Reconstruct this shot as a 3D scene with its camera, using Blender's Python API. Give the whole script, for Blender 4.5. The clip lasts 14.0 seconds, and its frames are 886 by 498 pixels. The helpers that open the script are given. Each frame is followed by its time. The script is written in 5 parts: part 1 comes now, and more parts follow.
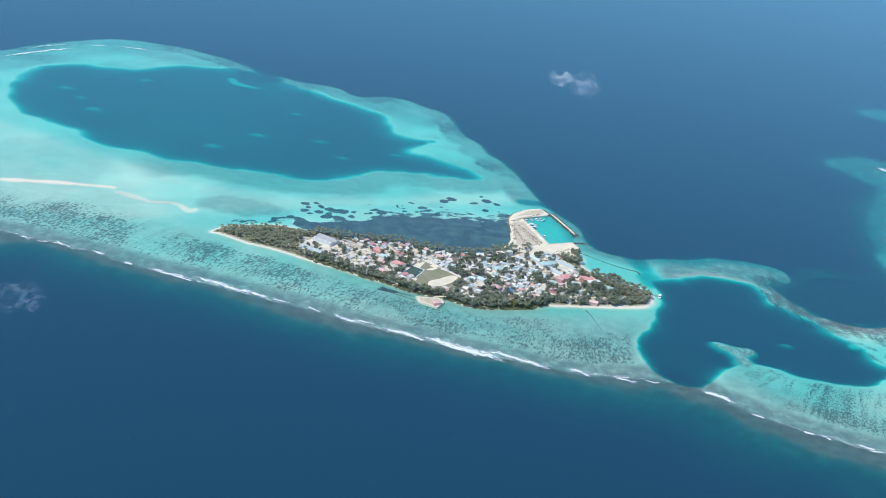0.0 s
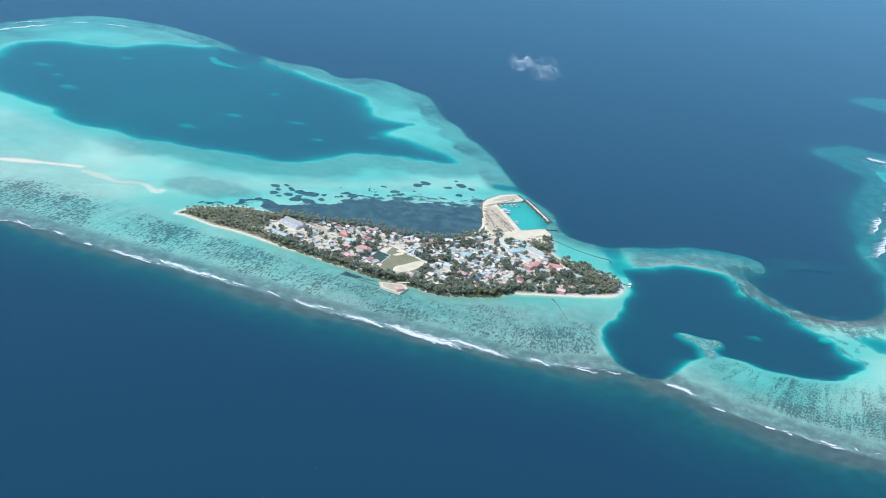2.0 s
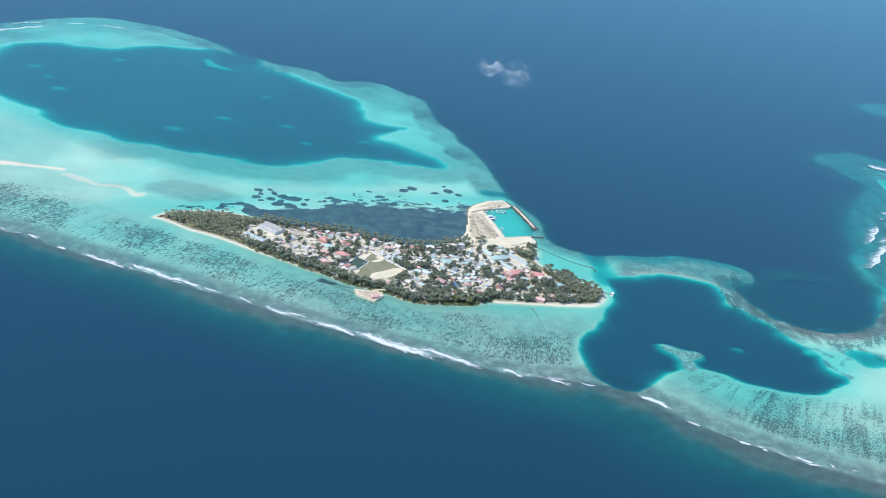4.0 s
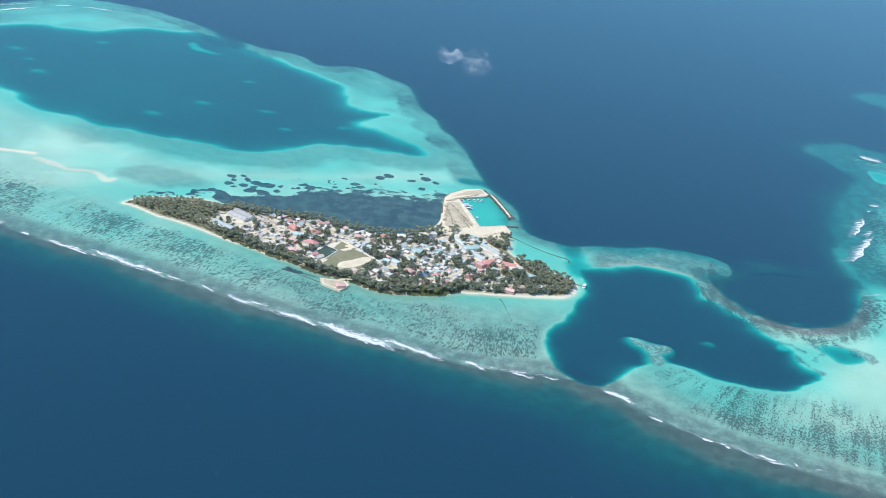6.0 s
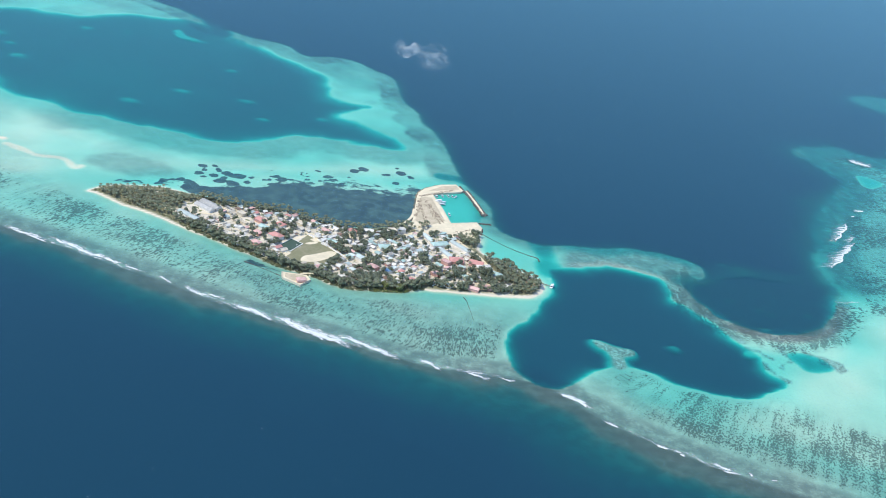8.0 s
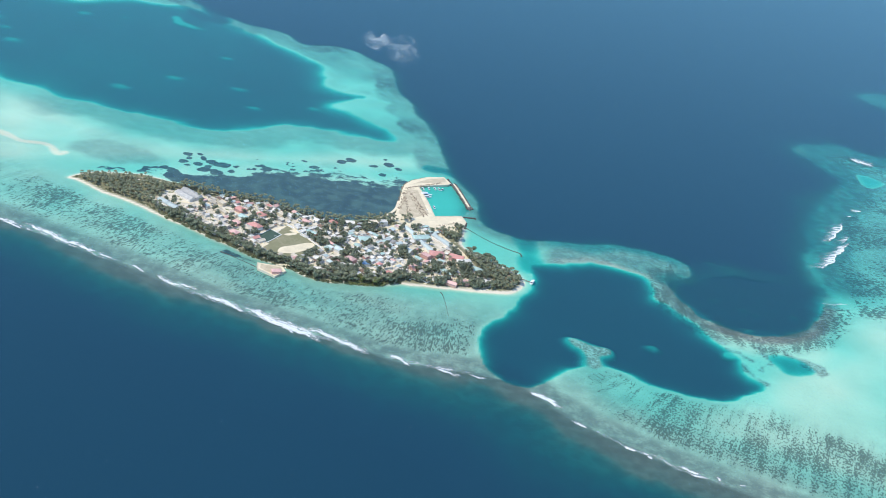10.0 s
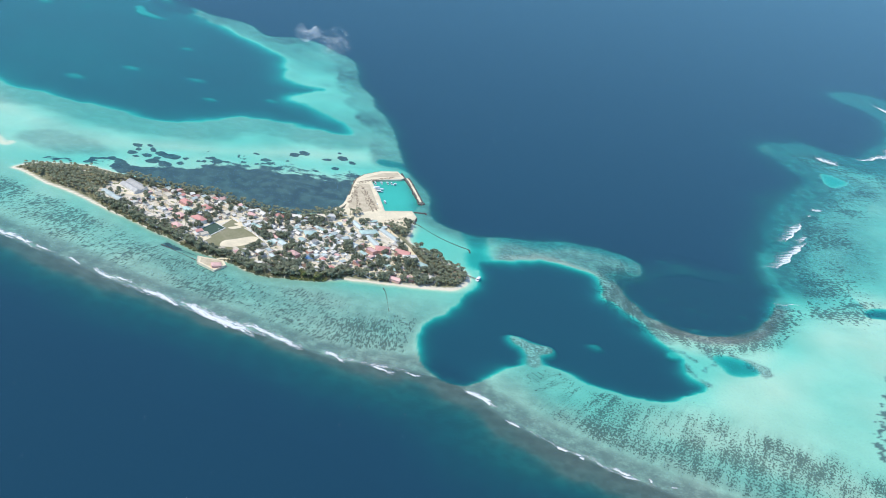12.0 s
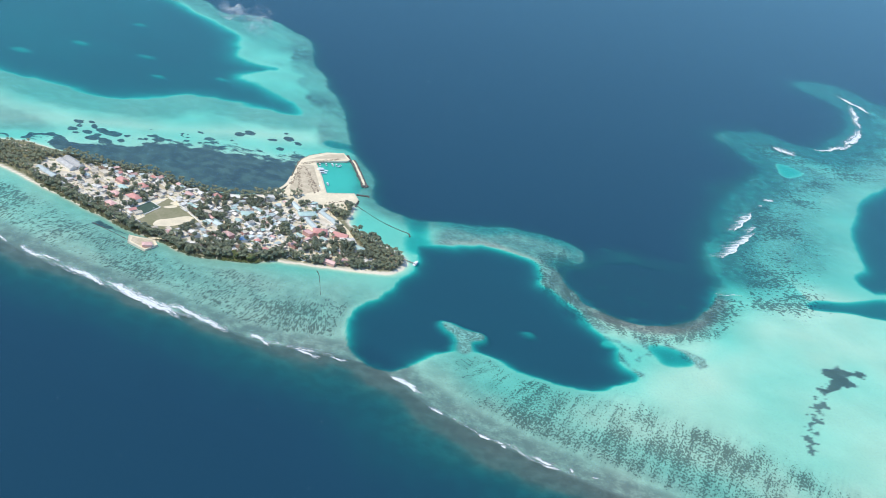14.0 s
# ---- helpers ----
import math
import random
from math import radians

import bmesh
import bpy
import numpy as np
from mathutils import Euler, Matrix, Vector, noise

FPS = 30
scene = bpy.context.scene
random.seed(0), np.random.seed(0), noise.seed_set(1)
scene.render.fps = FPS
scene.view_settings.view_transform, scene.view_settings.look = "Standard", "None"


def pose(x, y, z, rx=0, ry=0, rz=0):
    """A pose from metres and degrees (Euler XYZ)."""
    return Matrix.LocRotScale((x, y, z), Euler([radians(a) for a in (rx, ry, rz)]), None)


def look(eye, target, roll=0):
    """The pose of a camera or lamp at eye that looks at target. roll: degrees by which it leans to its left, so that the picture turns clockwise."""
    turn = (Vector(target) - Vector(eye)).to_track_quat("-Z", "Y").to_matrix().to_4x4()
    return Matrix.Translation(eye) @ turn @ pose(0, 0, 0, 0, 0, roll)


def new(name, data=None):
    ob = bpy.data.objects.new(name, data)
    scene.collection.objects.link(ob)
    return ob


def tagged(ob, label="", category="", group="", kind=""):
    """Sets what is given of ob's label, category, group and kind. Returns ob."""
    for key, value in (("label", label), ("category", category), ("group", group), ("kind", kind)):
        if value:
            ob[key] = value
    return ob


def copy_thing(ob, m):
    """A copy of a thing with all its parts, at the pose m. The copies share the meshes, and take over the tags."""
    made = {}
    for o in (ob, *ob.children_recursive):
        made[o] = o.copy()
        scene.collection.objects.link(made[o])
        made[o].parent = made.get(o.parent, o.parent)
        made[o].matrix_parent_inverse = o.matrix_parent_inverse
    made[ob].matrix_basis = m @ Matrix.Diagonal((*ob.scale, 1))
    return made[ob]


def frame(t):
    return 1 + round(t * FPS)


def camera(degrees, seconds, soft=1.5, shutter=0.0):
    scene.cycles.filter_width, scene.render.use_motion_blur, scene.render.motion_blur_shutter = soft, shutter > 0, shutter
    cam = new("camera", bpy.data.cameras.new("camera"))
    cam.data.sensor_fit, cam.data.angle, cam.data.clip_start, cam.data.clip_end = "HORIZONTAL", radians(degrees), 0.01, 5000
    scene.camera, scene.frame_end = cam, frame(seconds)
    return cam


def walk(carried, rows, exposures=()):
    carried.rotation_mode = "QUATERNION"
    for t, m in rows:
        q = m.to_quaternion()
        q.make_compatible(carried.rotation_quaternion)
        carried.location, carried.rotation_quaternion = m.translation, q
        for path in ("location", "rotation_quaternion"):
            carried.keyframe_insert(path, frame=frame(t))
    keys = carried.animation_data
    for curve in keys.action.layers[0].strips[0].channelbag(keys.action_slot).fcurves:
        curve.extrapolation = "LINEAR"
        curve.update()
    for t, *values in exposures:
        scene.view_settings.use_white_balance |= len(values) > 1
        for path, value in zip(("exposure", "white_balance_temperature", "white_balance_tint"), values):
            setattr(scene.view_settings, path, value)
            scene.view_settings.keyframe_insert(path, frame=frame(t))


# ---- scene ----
cam = camera(41.0, 14.0, soft=0.85)
PATH = [
    (0, (-3.29, -0.69, 698.43), (60.47, 1382.49, 121.61), 7.800),
    (0.5, (12.95, 4.73, 699.48), (77.45, 1384.10, 113.68), 8.200),
    (1, (29.20, 11.42, 699.88), (92.94, 1388.31, 108.18), 8.400),
    (1.5, (44.89, 18.49, 700.82), (104.15, 1393.56, 104.44), 8.500),
    (2, (60.02, 25.22, 702.28), (113.26, 1399.01, 102.37), 8.500),
    (2.5, (76.50, 31.99, 703.52), (120.74, 1405.49, 102.24), 8.500),
    (3, (92.96, 38.70, 704.88), (128.96, 1412.95, 104.77), 8.500),
    (5.5, (172.20, 73.25, 712.97), (177.45, 1441.35, 97.92), 8.600),
    (6, (187.59, 79.78, 714.31), (192.09, 1444.27, 91.29), 8.800),
    (6.5, (203.47, 86.72, 715.77), (208.72, 1447.99, 85.76), 9.100),
    (7, (220.51, 93.24, 717.13), (223.51, 1453.39, 84.69), 9.400),
    (7.5, (237.26, 100.16, 718.72), (234.26, 1460.02, 85.66), 9.700),
    (8, (252.73, 107.46, 720.12), (240.72, 1466.58, 85.57), 9.900),
    (10.5, (330.95, 137.57, 731.12), (286.70, 1486.04, 75.63), 10.500),
    (11, (348.40, 144.22, 732.65), (307.15, 1492.03, 75.62), 10.700),
    (11.5, (365.16, 149.92, 734.49), (326.91, 1497.07, 75.91), 11.000),
    (12, (382.02, 155.62, 736.70), (345.28, 1502.51, 77.51), 11.200),
    (12.5, (399.52, 161.45, 738.92), (365.01, 1507.20, 77.29), 11.500),
    (13, (416.83, 167.47, 740.92), (384.59, 1511.94, 76.56), 11.800),
    (13.5, (432.88, 173.43, 742.96), (405.88, 1515.31, 73.15), 12.200),
    (14, (449.37, 178.95, 744.80), (430.62, 1517.63, 68.34), 12.600),
]
walk(cam, [(t, look(eye, target, roll)) for t, eye, target, roll in PATH], [(0, -0.06, 5950, 10), (3, -0.02, 6000, 10), (8, 0.0, 6250, 10), (14, 0.0, 6350, 10)])

# ---- world, sun ----
SUN_ELEVATION, SUN_AZIMUTH = 58.0, 242.0   # degrees; azimuth clockwise from +y, towards the sun
world = bpy.data.worlds.new("sky")
scene.world = world
world.use_nodes = True
wn, wl = world.node_tree.nodes, world.node_tree.links
sky = wn.new("ShaderNodeTexSky")
sky.sky_type, sky.sun_disc = "NISHITA", False
sky.sun_elevation, sky.sun_rotation = radians(SUN_ELEVATION), radians(SUN_AZIMUTH)
sky.altitude, sky.air_density, sky.dust_density, sky.ozone_density = 0, 1.1, 0.0, 4.5
wn["Background"].inputs["Strength"].default_value = 0.24
wl.new(sky.outputs[0], wn["Background"].inputs["Color"])
sun = new("sun", bpy.data.lights.new("sun", "SUN"))
sun.data.energy, sun.data.angle, sun.data.color = 3.9, radians(0.53), (1.0, 0.89, 0.71)
az, el = radians(SUN_AZIMUTH), radians(SUN_ELEVATION)
sun.matrix_world = look((0, 0, 900), Vector((0, 0, 900)) - Vector((math.sin(az) * math.cos(el), math.cos(az) * math.cos(el), math.sin(el))))


# ---- materials ----
class Mat:
    """A small helper round one node material."""

    def __init__(self, name, rough=0.8, metal=0.0):
        self.m = bpy.data.materials.new(name)
        self.m.use_nodes = True
        self.n, self.l = self.m.node_tree.nodes, self.m.node_tree.links
        self.b = self.n["Principled BSDF"]
        self.b.inputs["Roughness"].default_value = rough
        self.b.inputs["Metallic"].default_value = metal

    def node(self, kind, **values):
        nd = self.n.new("ShaderNode" + kind)
        for k, v in values.items():
            setattr(nd, k, v)
        return nd

    def put(self, value, socket):
        if hasattr(value, "is_linked"):
            self.l.new(value, socket)
        else:
            socket.default_value = value

    def math(self, op, a, b=0.0, clamp=False):
        nd = self.node("Math", operation=op, use_clamp=clamp)
        self.put(a, nd.inputs[0])
        self.put(b, nd.inputs[1])
        return nd.outputs[0]

    def mix(self, f, a, b, mode="MIX"):
        nd = self.node("Mix", data_type="RGBA", blend_type=mode)
        self.put(f, nd.inputs[0])
        self.put(a if hasattr(a, "is_linked") else (*a, 1), nd.inputs[6])
        self.put(b if hasattr(b, "is_linked") else (*b, 1), nd.inputs[7])
        return nd.outputs[2]

    def noise(self, vector, scale, detail=3.0, rough=0.55, distortion=0.0):
        nd = self.node("TexNoise")
        if vector is not None:
            self.put(vector, nd.inputs["Vector"])
        for k, v in (("Scale", scale), ("Detail", detail), ("Roughness", rough), ("Distortion", distortion)):
            nd.inputs[k].default_value = v
        return nd.outputs["Fac"]

    def step(self, value, low, high):
        nd = self.node("MapRange", interpolation_type="SMOOTHSTEP")
        self.put(value, nd.inputs[0])
        nd.inputs[1].default_value, nd.inputs[2].default_value = low, high
        return nd.outputs[0]

    def attr(self, name):
        return self.node("Attribute", attribute_name=name)

    def where(self):
        return self.node("NewGeometry").outputs["Position"]

    def stretch(self, vector, scale, turn=0.0):
        nd = self.node("Mapping")
        self.put(vector, nd.inputs[0])
        nd.inputs["Scale"].default_value = scale
        nd.inputs["Rotation"].default_value = (0, 0, radians(turn))
        return nd.outputs[0]

    def bump(self, height, strength, distance):
        nd = self.node("Bump")
        nd.inputs["Strength"].default_value, nd.inputs["Distance"].default_value = strength, distance
        self.put(height, nd.inputs["Height"])
        self.put(nd.outputs[0], self.b.inputs["Normal"])

    def color(self, value):
        self.put(value if hasattr(value, "is_linked") else (*value, 1), self.b.inputs["Base Color"])
        return self


def seabed_material():
    """Sand, coral, seagrass and rubble, coloured as if seen through the clear water that stands over them."""
    m = Mat("seabed", 0.9)
    p = m.where()
    depth = m.attr("depth").outputs["Fac"]
    uv = m.attr("reef_way").outputs["Vector"]
    big = m.noise(p, 0.012, 4)
    mid = m.noise(p, 0.06, 5, 0.6)
    fine = m.noise(p, 0.35, 4, 0.6)
    sand = m.mix(m.step(big, 0.3, 0.7), (0.70, 0.70, 0.51), (0.61, 0.61, 0.44))
    sand = m.mix(m.math("MULTIPLY", m.step(fine, 0.35, 0.75), 0.25), sand, (0.42, 0.41, 0.33))
    # coral heads: small clumps, gathered into rows square to the surf line
    cover = m.attr("coral").outputs["Fac"]
    split = m.node("SeparateXYZ")
    m.put(p, split.inputs[0])
    east = m.step(split.outputs[0], 320, 460)
    dots = m.node("Mix", data_type="FLOAT")
    m.put(east, dots.inputs[0])
    m.put(m.noise(m.stretch(uv, (0.38, 0.125, 1)), 1.0, 3.0, 0.62, 0.2), dots.inputs[2])
    m.put(m.noise(m.stretch(uv, (0.43, 0.25, 1)), 1.0, 2.5, 0.6, 0.2), dots.inputs[3])
    dots = dots.outputs[0]
    rows = m.noise(m.stretch(uv, (0.115, 0.014, 1)), 1.0, 2.0, 0.5, 0.2)
    patch = m.noise(m.stretch(uv, (0.018, 0.022, 1)), 1.0, 4, 0.6)
    lean = m.math("ADD", m.math("MULTIPLY", m.math("SUBTRACT", rows, 0.5), m.math("ADD", 0.20, m.math("MULTIPLY", east, 0.22))), m.math("MULTIPLY", m.math("SUBTRACT", patch, 0.5), 0.30))
    edge = m.math("SUBTRACT", 0.84, m.math("MULTIPLY", cover, 0.37))
    coral = m.step(m.math("SUBTRACT", m.math("ADD", dots, lean), edge), -0.03, 0.05)
    coral = m.math("MULTIPLY", coral, m.step(cover, 0.02, 0.2))
    # thin turf of weed over the sand between the heads
    film = m.math("MULTIPLY", m.step(m.math("ADD", rows, m.math("MULTIPLY", m.math("SUBTRACT", mid, 0.5), 0.5)), 0.40, 0.68), m.step(cover, 0.1, 0.6))
    sand = m.mix(m.math("MULTIPLY", film, 0.28), sand, (0.27, 0.27, 0.20))
    rubble = m.attr("rubble").outputs["Fac"]
    tint = m.mix(m.step(mid, 0.3, 0.7), (0.25, 0.225, 0.185), (0.18, 0.168, 0.142))
    ground = m.mix(m.math("MULTIPLY", rubble, m.math("ADD", 0.5, m.math("MULTIPLY", m.step(m.math("ADD", mid, m.math("MULTIPLY", fine, 0.4)), 0.3, 0.8), 0.5))), sand, tint)
    # bare reef rock under dark algae, along the outer slope
    ground = m.mix(m.math("MULTIPLY", m.step(rubble, 1.05, 1.7), m.math("ADD", 0.6, m.math("MULTIPLY", m.step(mid, 0.35, 0.65), 0.3))), ground, (0.108, 0.095, 0.078))
    # pale sand pockets between the coral of the ridges
    pocket = m.math("MULTIPLY", m.attr("pocket").outputs["Fac"], m.step(m.math("ADD", m.noise(p, 0.17, 4, 0.7), m.math("MULTIPLY", m.math("SUBTRACT", fine, 0.5), 0.7)), 0.47, 0.60))
    ground = m.mix(m.math("MULTIPLY", pocket, 0.70), ground, (0.62, 0.60, 0.49))
    ground = m.mix(m.math("MULTIPLY", coral, 0.80), ground, m.mix(fine, (0.045, 0.050, 0.040), (0.13, 0.115, 0.085)))
    grass = m.attr("grass").outputs["Fac"]
    blades = m.step(m.math("SUBTRACT", m.math("ADD", m.noise(m.stretch(p, (0.8, 1.3, 1), 8), 0.06, 4, 0.6), m.math("MULTIPLY", fine, 0.18)), m.math("SUBTRACT", 0.95, m.math("MULTIPLY", grass, 0.75))), -0.10, 0.09)
    ground = m.mix(m.math("MULTIPLY", blades, m.math("ADD", 0.84, m.math("MULTIPLY", m.step(mid, 0.35, 0.6), 0.14))), ground, m.mix(m.step(m.math("ADD", m.math("MULTIPLY", big, 0.6), m.math("MULTIPLY", mid, 0.5)), 0.42, 0.75), (0.040, 0.044, 0.056), (0.082, 0.082, 0.084)))
    # light lost in the water, put into the base colour channel by channel
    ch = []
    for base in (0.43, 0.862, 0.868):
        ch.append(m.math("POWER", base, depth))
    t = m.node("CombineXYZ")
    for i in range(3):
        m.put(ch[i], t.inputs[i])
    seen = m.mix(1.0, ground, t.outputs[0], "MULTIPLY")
    # blue light scattered back by deep water, added to the base colour
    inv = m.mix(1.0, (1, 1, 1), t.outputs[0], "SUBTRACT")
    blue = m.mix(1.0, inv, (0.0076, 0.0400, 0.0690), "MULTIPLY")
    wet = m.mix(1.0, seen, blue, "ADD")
    # dry land: bare coral sand, soil and low grass
    soil = m.mix(m.step(mid, 0.4, 0.62), (0.68, 0.62, 0.50), (0.56, 0.50, 0.39))
    soil = m.mix(m.step(m.noise(p, 0.16, 4, 0.65), 0.54, 0.62), soil, (0.17, 0.19, 0.09))
    green = m.attr("green").outputs["Fac"]
    land = m.mix(green, m.mix(fine, (0.72, 0.66, 0.53), (0.62, 0.56, 0.44)), soil)
    low = m.math("MULTIPLY", m.attr("undergrowth").outputs["Fac"], m.step(m.noise(p, 0.22, 4, 0.6), 0.30, 0.42))
    land = m.mix(low, land, m.mix(fine, (0.15, 0.155, 0.09), (0.28, 0.265, 0.165)))
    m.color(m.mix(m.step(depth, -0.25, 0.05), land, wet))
    m.b.inputs["Specular IOR Level"].default_value = 0.0
    # the level water's sheen, put on the seabed itself and tinted blue-green
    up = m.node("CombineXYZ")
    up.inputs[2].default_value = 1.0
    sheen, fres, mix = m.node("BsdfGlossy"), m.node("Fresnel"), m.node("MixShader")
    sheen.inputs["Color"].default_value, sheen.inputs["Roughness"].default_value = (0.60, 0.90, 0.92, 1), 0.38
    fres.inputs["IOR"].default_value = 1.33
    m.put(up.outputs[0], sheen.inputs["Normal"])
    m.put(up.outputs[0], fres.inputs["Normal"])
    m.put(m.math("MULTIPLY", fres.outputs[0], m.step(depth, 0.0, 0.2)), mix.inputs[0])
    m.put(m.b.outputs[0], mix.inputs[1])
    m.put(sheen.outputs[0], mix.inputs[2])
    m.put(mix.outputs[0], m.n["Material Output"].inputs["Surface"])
    return m.m


def water_material():
    m = Mat("sea_water", 0.1)
    p = m.where()
    m.n.remove(m.b)
    out = m.n["Material Output"]
    clear = m.node("BsdfTransparent")
    gloss = m.node("BsdfGlossy")
    # gloss tinted blue to make the reflected sky light bluer
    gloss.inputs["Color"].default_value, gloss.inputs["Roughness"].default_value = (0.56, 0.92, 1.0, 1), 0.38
    swell = m.noise(m.stretch(p, (0.35, 1, 1), 20), 0.012, 3, 0.5)
    gust = m.noise(p, 0.003, 4, 0.6)
    wave = m.math("ADD", m.math("MULTIPLY", swell, 0.8), m.math("MULTIPLY", gust, 2.2))
    bump = m.node("Bump")
    bump.inputs["Strength"].default_value, bump.inputs["Distance"].default_value = 0.16, 1.0
    m.put(wave, bump.inputs["Height"])
    m.put(bump.outputs[0], gloss.inputs["Normal"])
    fres = m.node("Fresnel")
    fres.inputs["IOR"].default_value = 1.33
    mix = m.node("MixShader")
    # faint here: most of the water's sheen is on the seabed material
    m.put(m.math("MULTIPLY", fres.outputs[0], 0.12), mix.inputs[0])
    m.put(clear.outputs[0], mix.inputs[1])
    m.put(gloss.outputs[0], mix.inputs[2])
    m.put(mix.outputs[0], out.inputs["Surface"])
    return m.m


def plain(name, a, b, scale, rough=0.8, metal=0.0, vary=0.0, bump=0.0):
    """Two tones mixed by noise at two scales; vary: how far single objects differ in tone."""
    m = Mat(name, rough, metal)
    p = m.where()
    f = m.math("ADD", m.math("MULTIPLY", m.noise(p, scale, 4), 0.6), m.math("MULTIPLY", m.noise(p, scale * 7, 3), 0.4))
    c = m.mix(m.step(f, 0.35, 0.65), a, b)
    if vary:
        r = m.node("ObjectInfo").outputs["Random"]
        r2 = m.node("NewGeometry").outputs["Random Per Island"]
        k = m.math("ADD", 1 - vary, m.math("MULTIPLY", m.math("FRACT", m.math("ADD", r, r2)), 2 * vary))
        hs = m.node("HueSaturation")
        m.put(k, hs.inputs["Value"])
        m.put(c, hs.inputs["Color"])
        c = hs.outputs[0]
    m.color(c)
    if bump:
        m.bump(m.noise(p, scale * 7, 3), bump, 0.1)
    return m.m


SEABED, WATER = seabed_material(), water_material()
CONCRETE = plain("pale_concrete", (0.62, 0.56, 0.43), (0.50, 0.45, 0.35), 0.15)
SAND = plain("coral_sand", (0.76, 0.66, 0.46), (0.62, 0.54, 0.37), 0.06)
ROCK = plain("dark_rock", (0.075, 0.072, 0.066), (0.15, 0.14, 0.125), 0.4, vary=0.3)

# ---- plan: outlines in metres ----
REEF = [(-1500, 2050), (-977, 2365), (-796, 2593), (-693, 2679), (-567, 2691), (-426, 2629), (-286, 2536), (-159, 2502), (-107, 2466), (-22, 2483), (76, 2396),
        (106, 2300), (144, 2218), (204, 2072), (243, 1945), (286, 1850), (298, 1790), (323, 1745), (362, 1734), (388, 1726), (432, 1741), (473, 1753), (515, 1771),
        (570, 1770), (604, 1761), (628, 1733), (631, 1710), (612, 1694), (594, 1674), (600, 1655), (611, 1627), (636, 1599), (655, 1575)]
REEF_EAST = [(655, 1575), (682, 1570), (713, 1590), (755, 1578), (784, 1594), (804, 1625), (812, 1661), (811, 1700), (829, 1747), (824, 1799), (827, 1859), (842, 1929), (859, 2004),
             (882, 2087), (922, 2173), (965, 2265), (948, 2297), (921, 2354), (904, 2398), (943, 2448), (993, 2477), (1047, 2454), (1094, 2454), (1152, 2523), (1196, 2624), (1217, 2745),
             (1192, 2805), (1146, 2841), (1129, 2882), (1174, 2927), (1256, 2930), (1310, 2865), (1430, 2868), (2100, 2800), (2400, 900)]
SURF = [(-1500, 1745), (-1000, 1640), (-658, 1567), (-556, 1549), (-471, 1530), (-366, 1491), (-276, 1466), (-179, 1434), (-93, 1409), (-24, 1383), (58, 1363), (139, 1340), (210, 1325),
        (274, 1319), (343, 1326), (374, 1322), (413, 1306), (457, 1271), (518, 1240), (581, 1216), (649, 1195), (790, 1156), (1100, 1060), (1600, 900)]
LAGOON_WEST = [(-764, 2183), (-783, 2280), (-783, 2347), (-762, 2405), (-693, 2450), (-633, 2447), (-580, 2473), (-541, 2518), (-473, 2542), (-389, 2560), (-338, 2555), (-296, 2517),
               (-230, 2478), (-165, 2431), (-101, 2382), (-52, 2341), (-26, 2284), (-12, 2229), (22, 2213), (55, 2212), (28, 2158), (18, 2134), (45, 2110), (88, 2087), (125, 2068), (138, 2035),
               (129, 2013), (78, 2001), (27, 2007), (-14, 2007), (-62, 1974), (-109, 1930), (-155, 1905), (-203, 1908), (-272, 1915), (-331, 1922), (-389, 1922), (-462, 1946), (-525, 1962),
               (-588, 2012), (-652, 2055), (-700, 2078), (-734, 2119)]
LAGOON_EAST = [(389, 1651), (440, 1665), (479, 1687), (520, 1688), (553, 1678), (564, 1652), (568, 1619), (588, 1601), (613, 1568), (636, 1540), (658, 1514), (673, 1492), (671, 1463),
               (679, 1447), (696, 1437), (692, 1420), (674, 1398), (643, 1380), (609, 1376), (581, 1379), (553, 1386), (532, 1397), (510, 1404), (495, 1404), (476, 1396), (444, 1374),
               (427, 1351), (419, 1337), (404, 1327), (385, 1327), (370, 1332), (354, 1346), (344, 1373), (340, 1405), (344, 1435), (360, 1465), (377, 1495), (387, 1531), (395, 1568), (397, 1601)]
CORAL_HEAD = [(450, 1458), (463, 1458), (485, 1450), (500, 1450), (504, 1440), (493, 1426), (493, 1403), (480, 1395), (471, 1416), (467, 1435), (457, 1444)]
LAGOON_FAR = [(1330, 2482), (1212, 2326), (1152, 2239), (1113, 2143), (1093, 2062), (1084, 1970), (1085, 1920), (1060, 1888), (1057, 1863), (1068, 1841), (1099, 1826), (1167, 1845), (1900, 1900), (1900, 2500)]
CHANNEL = [(958, 1747), (984, 1765), (1031, 1783), (1098, 1824), (1170, 1860), (1500, 1900), (1500, 1760), (1144, 1757), (1081, 1748), (1023, 1743), (974, 1729), (962, 1732)]
LAGOON_RING = [(597, 1676), (600, 1640), (612, 1618), (632, 1588), (656, 1575), (679, 1567), (703, 1565), (731, 1573), (761, 1592), (793, 1627), (816, 1675), (829, 1727), (826, 1765), (800, 1775), (770, 1764), (735, 1752), (700, 1750), (660, 1728), (630, 1706), (612, 1694)]
POOL = [(716, 1511), (737, 1524), (755, 1521), (766, 1509), (772, 1498), (756, 1483), (738, 1475), (727, 1484)]
POOL_FAR = [(996, 2312), (1016, 2318), (1036, 2307), (1046, 2293), (1035, 2271), (1011, 2251), (997, 2264)]
WEED_PATCH = [(953, 1562), (968, 1564), (988, 1565), (1003, 1568), (989, 1552), (981, 1524), (962, 1511), (945, 1497), (956, 1517), (956, 1538)]
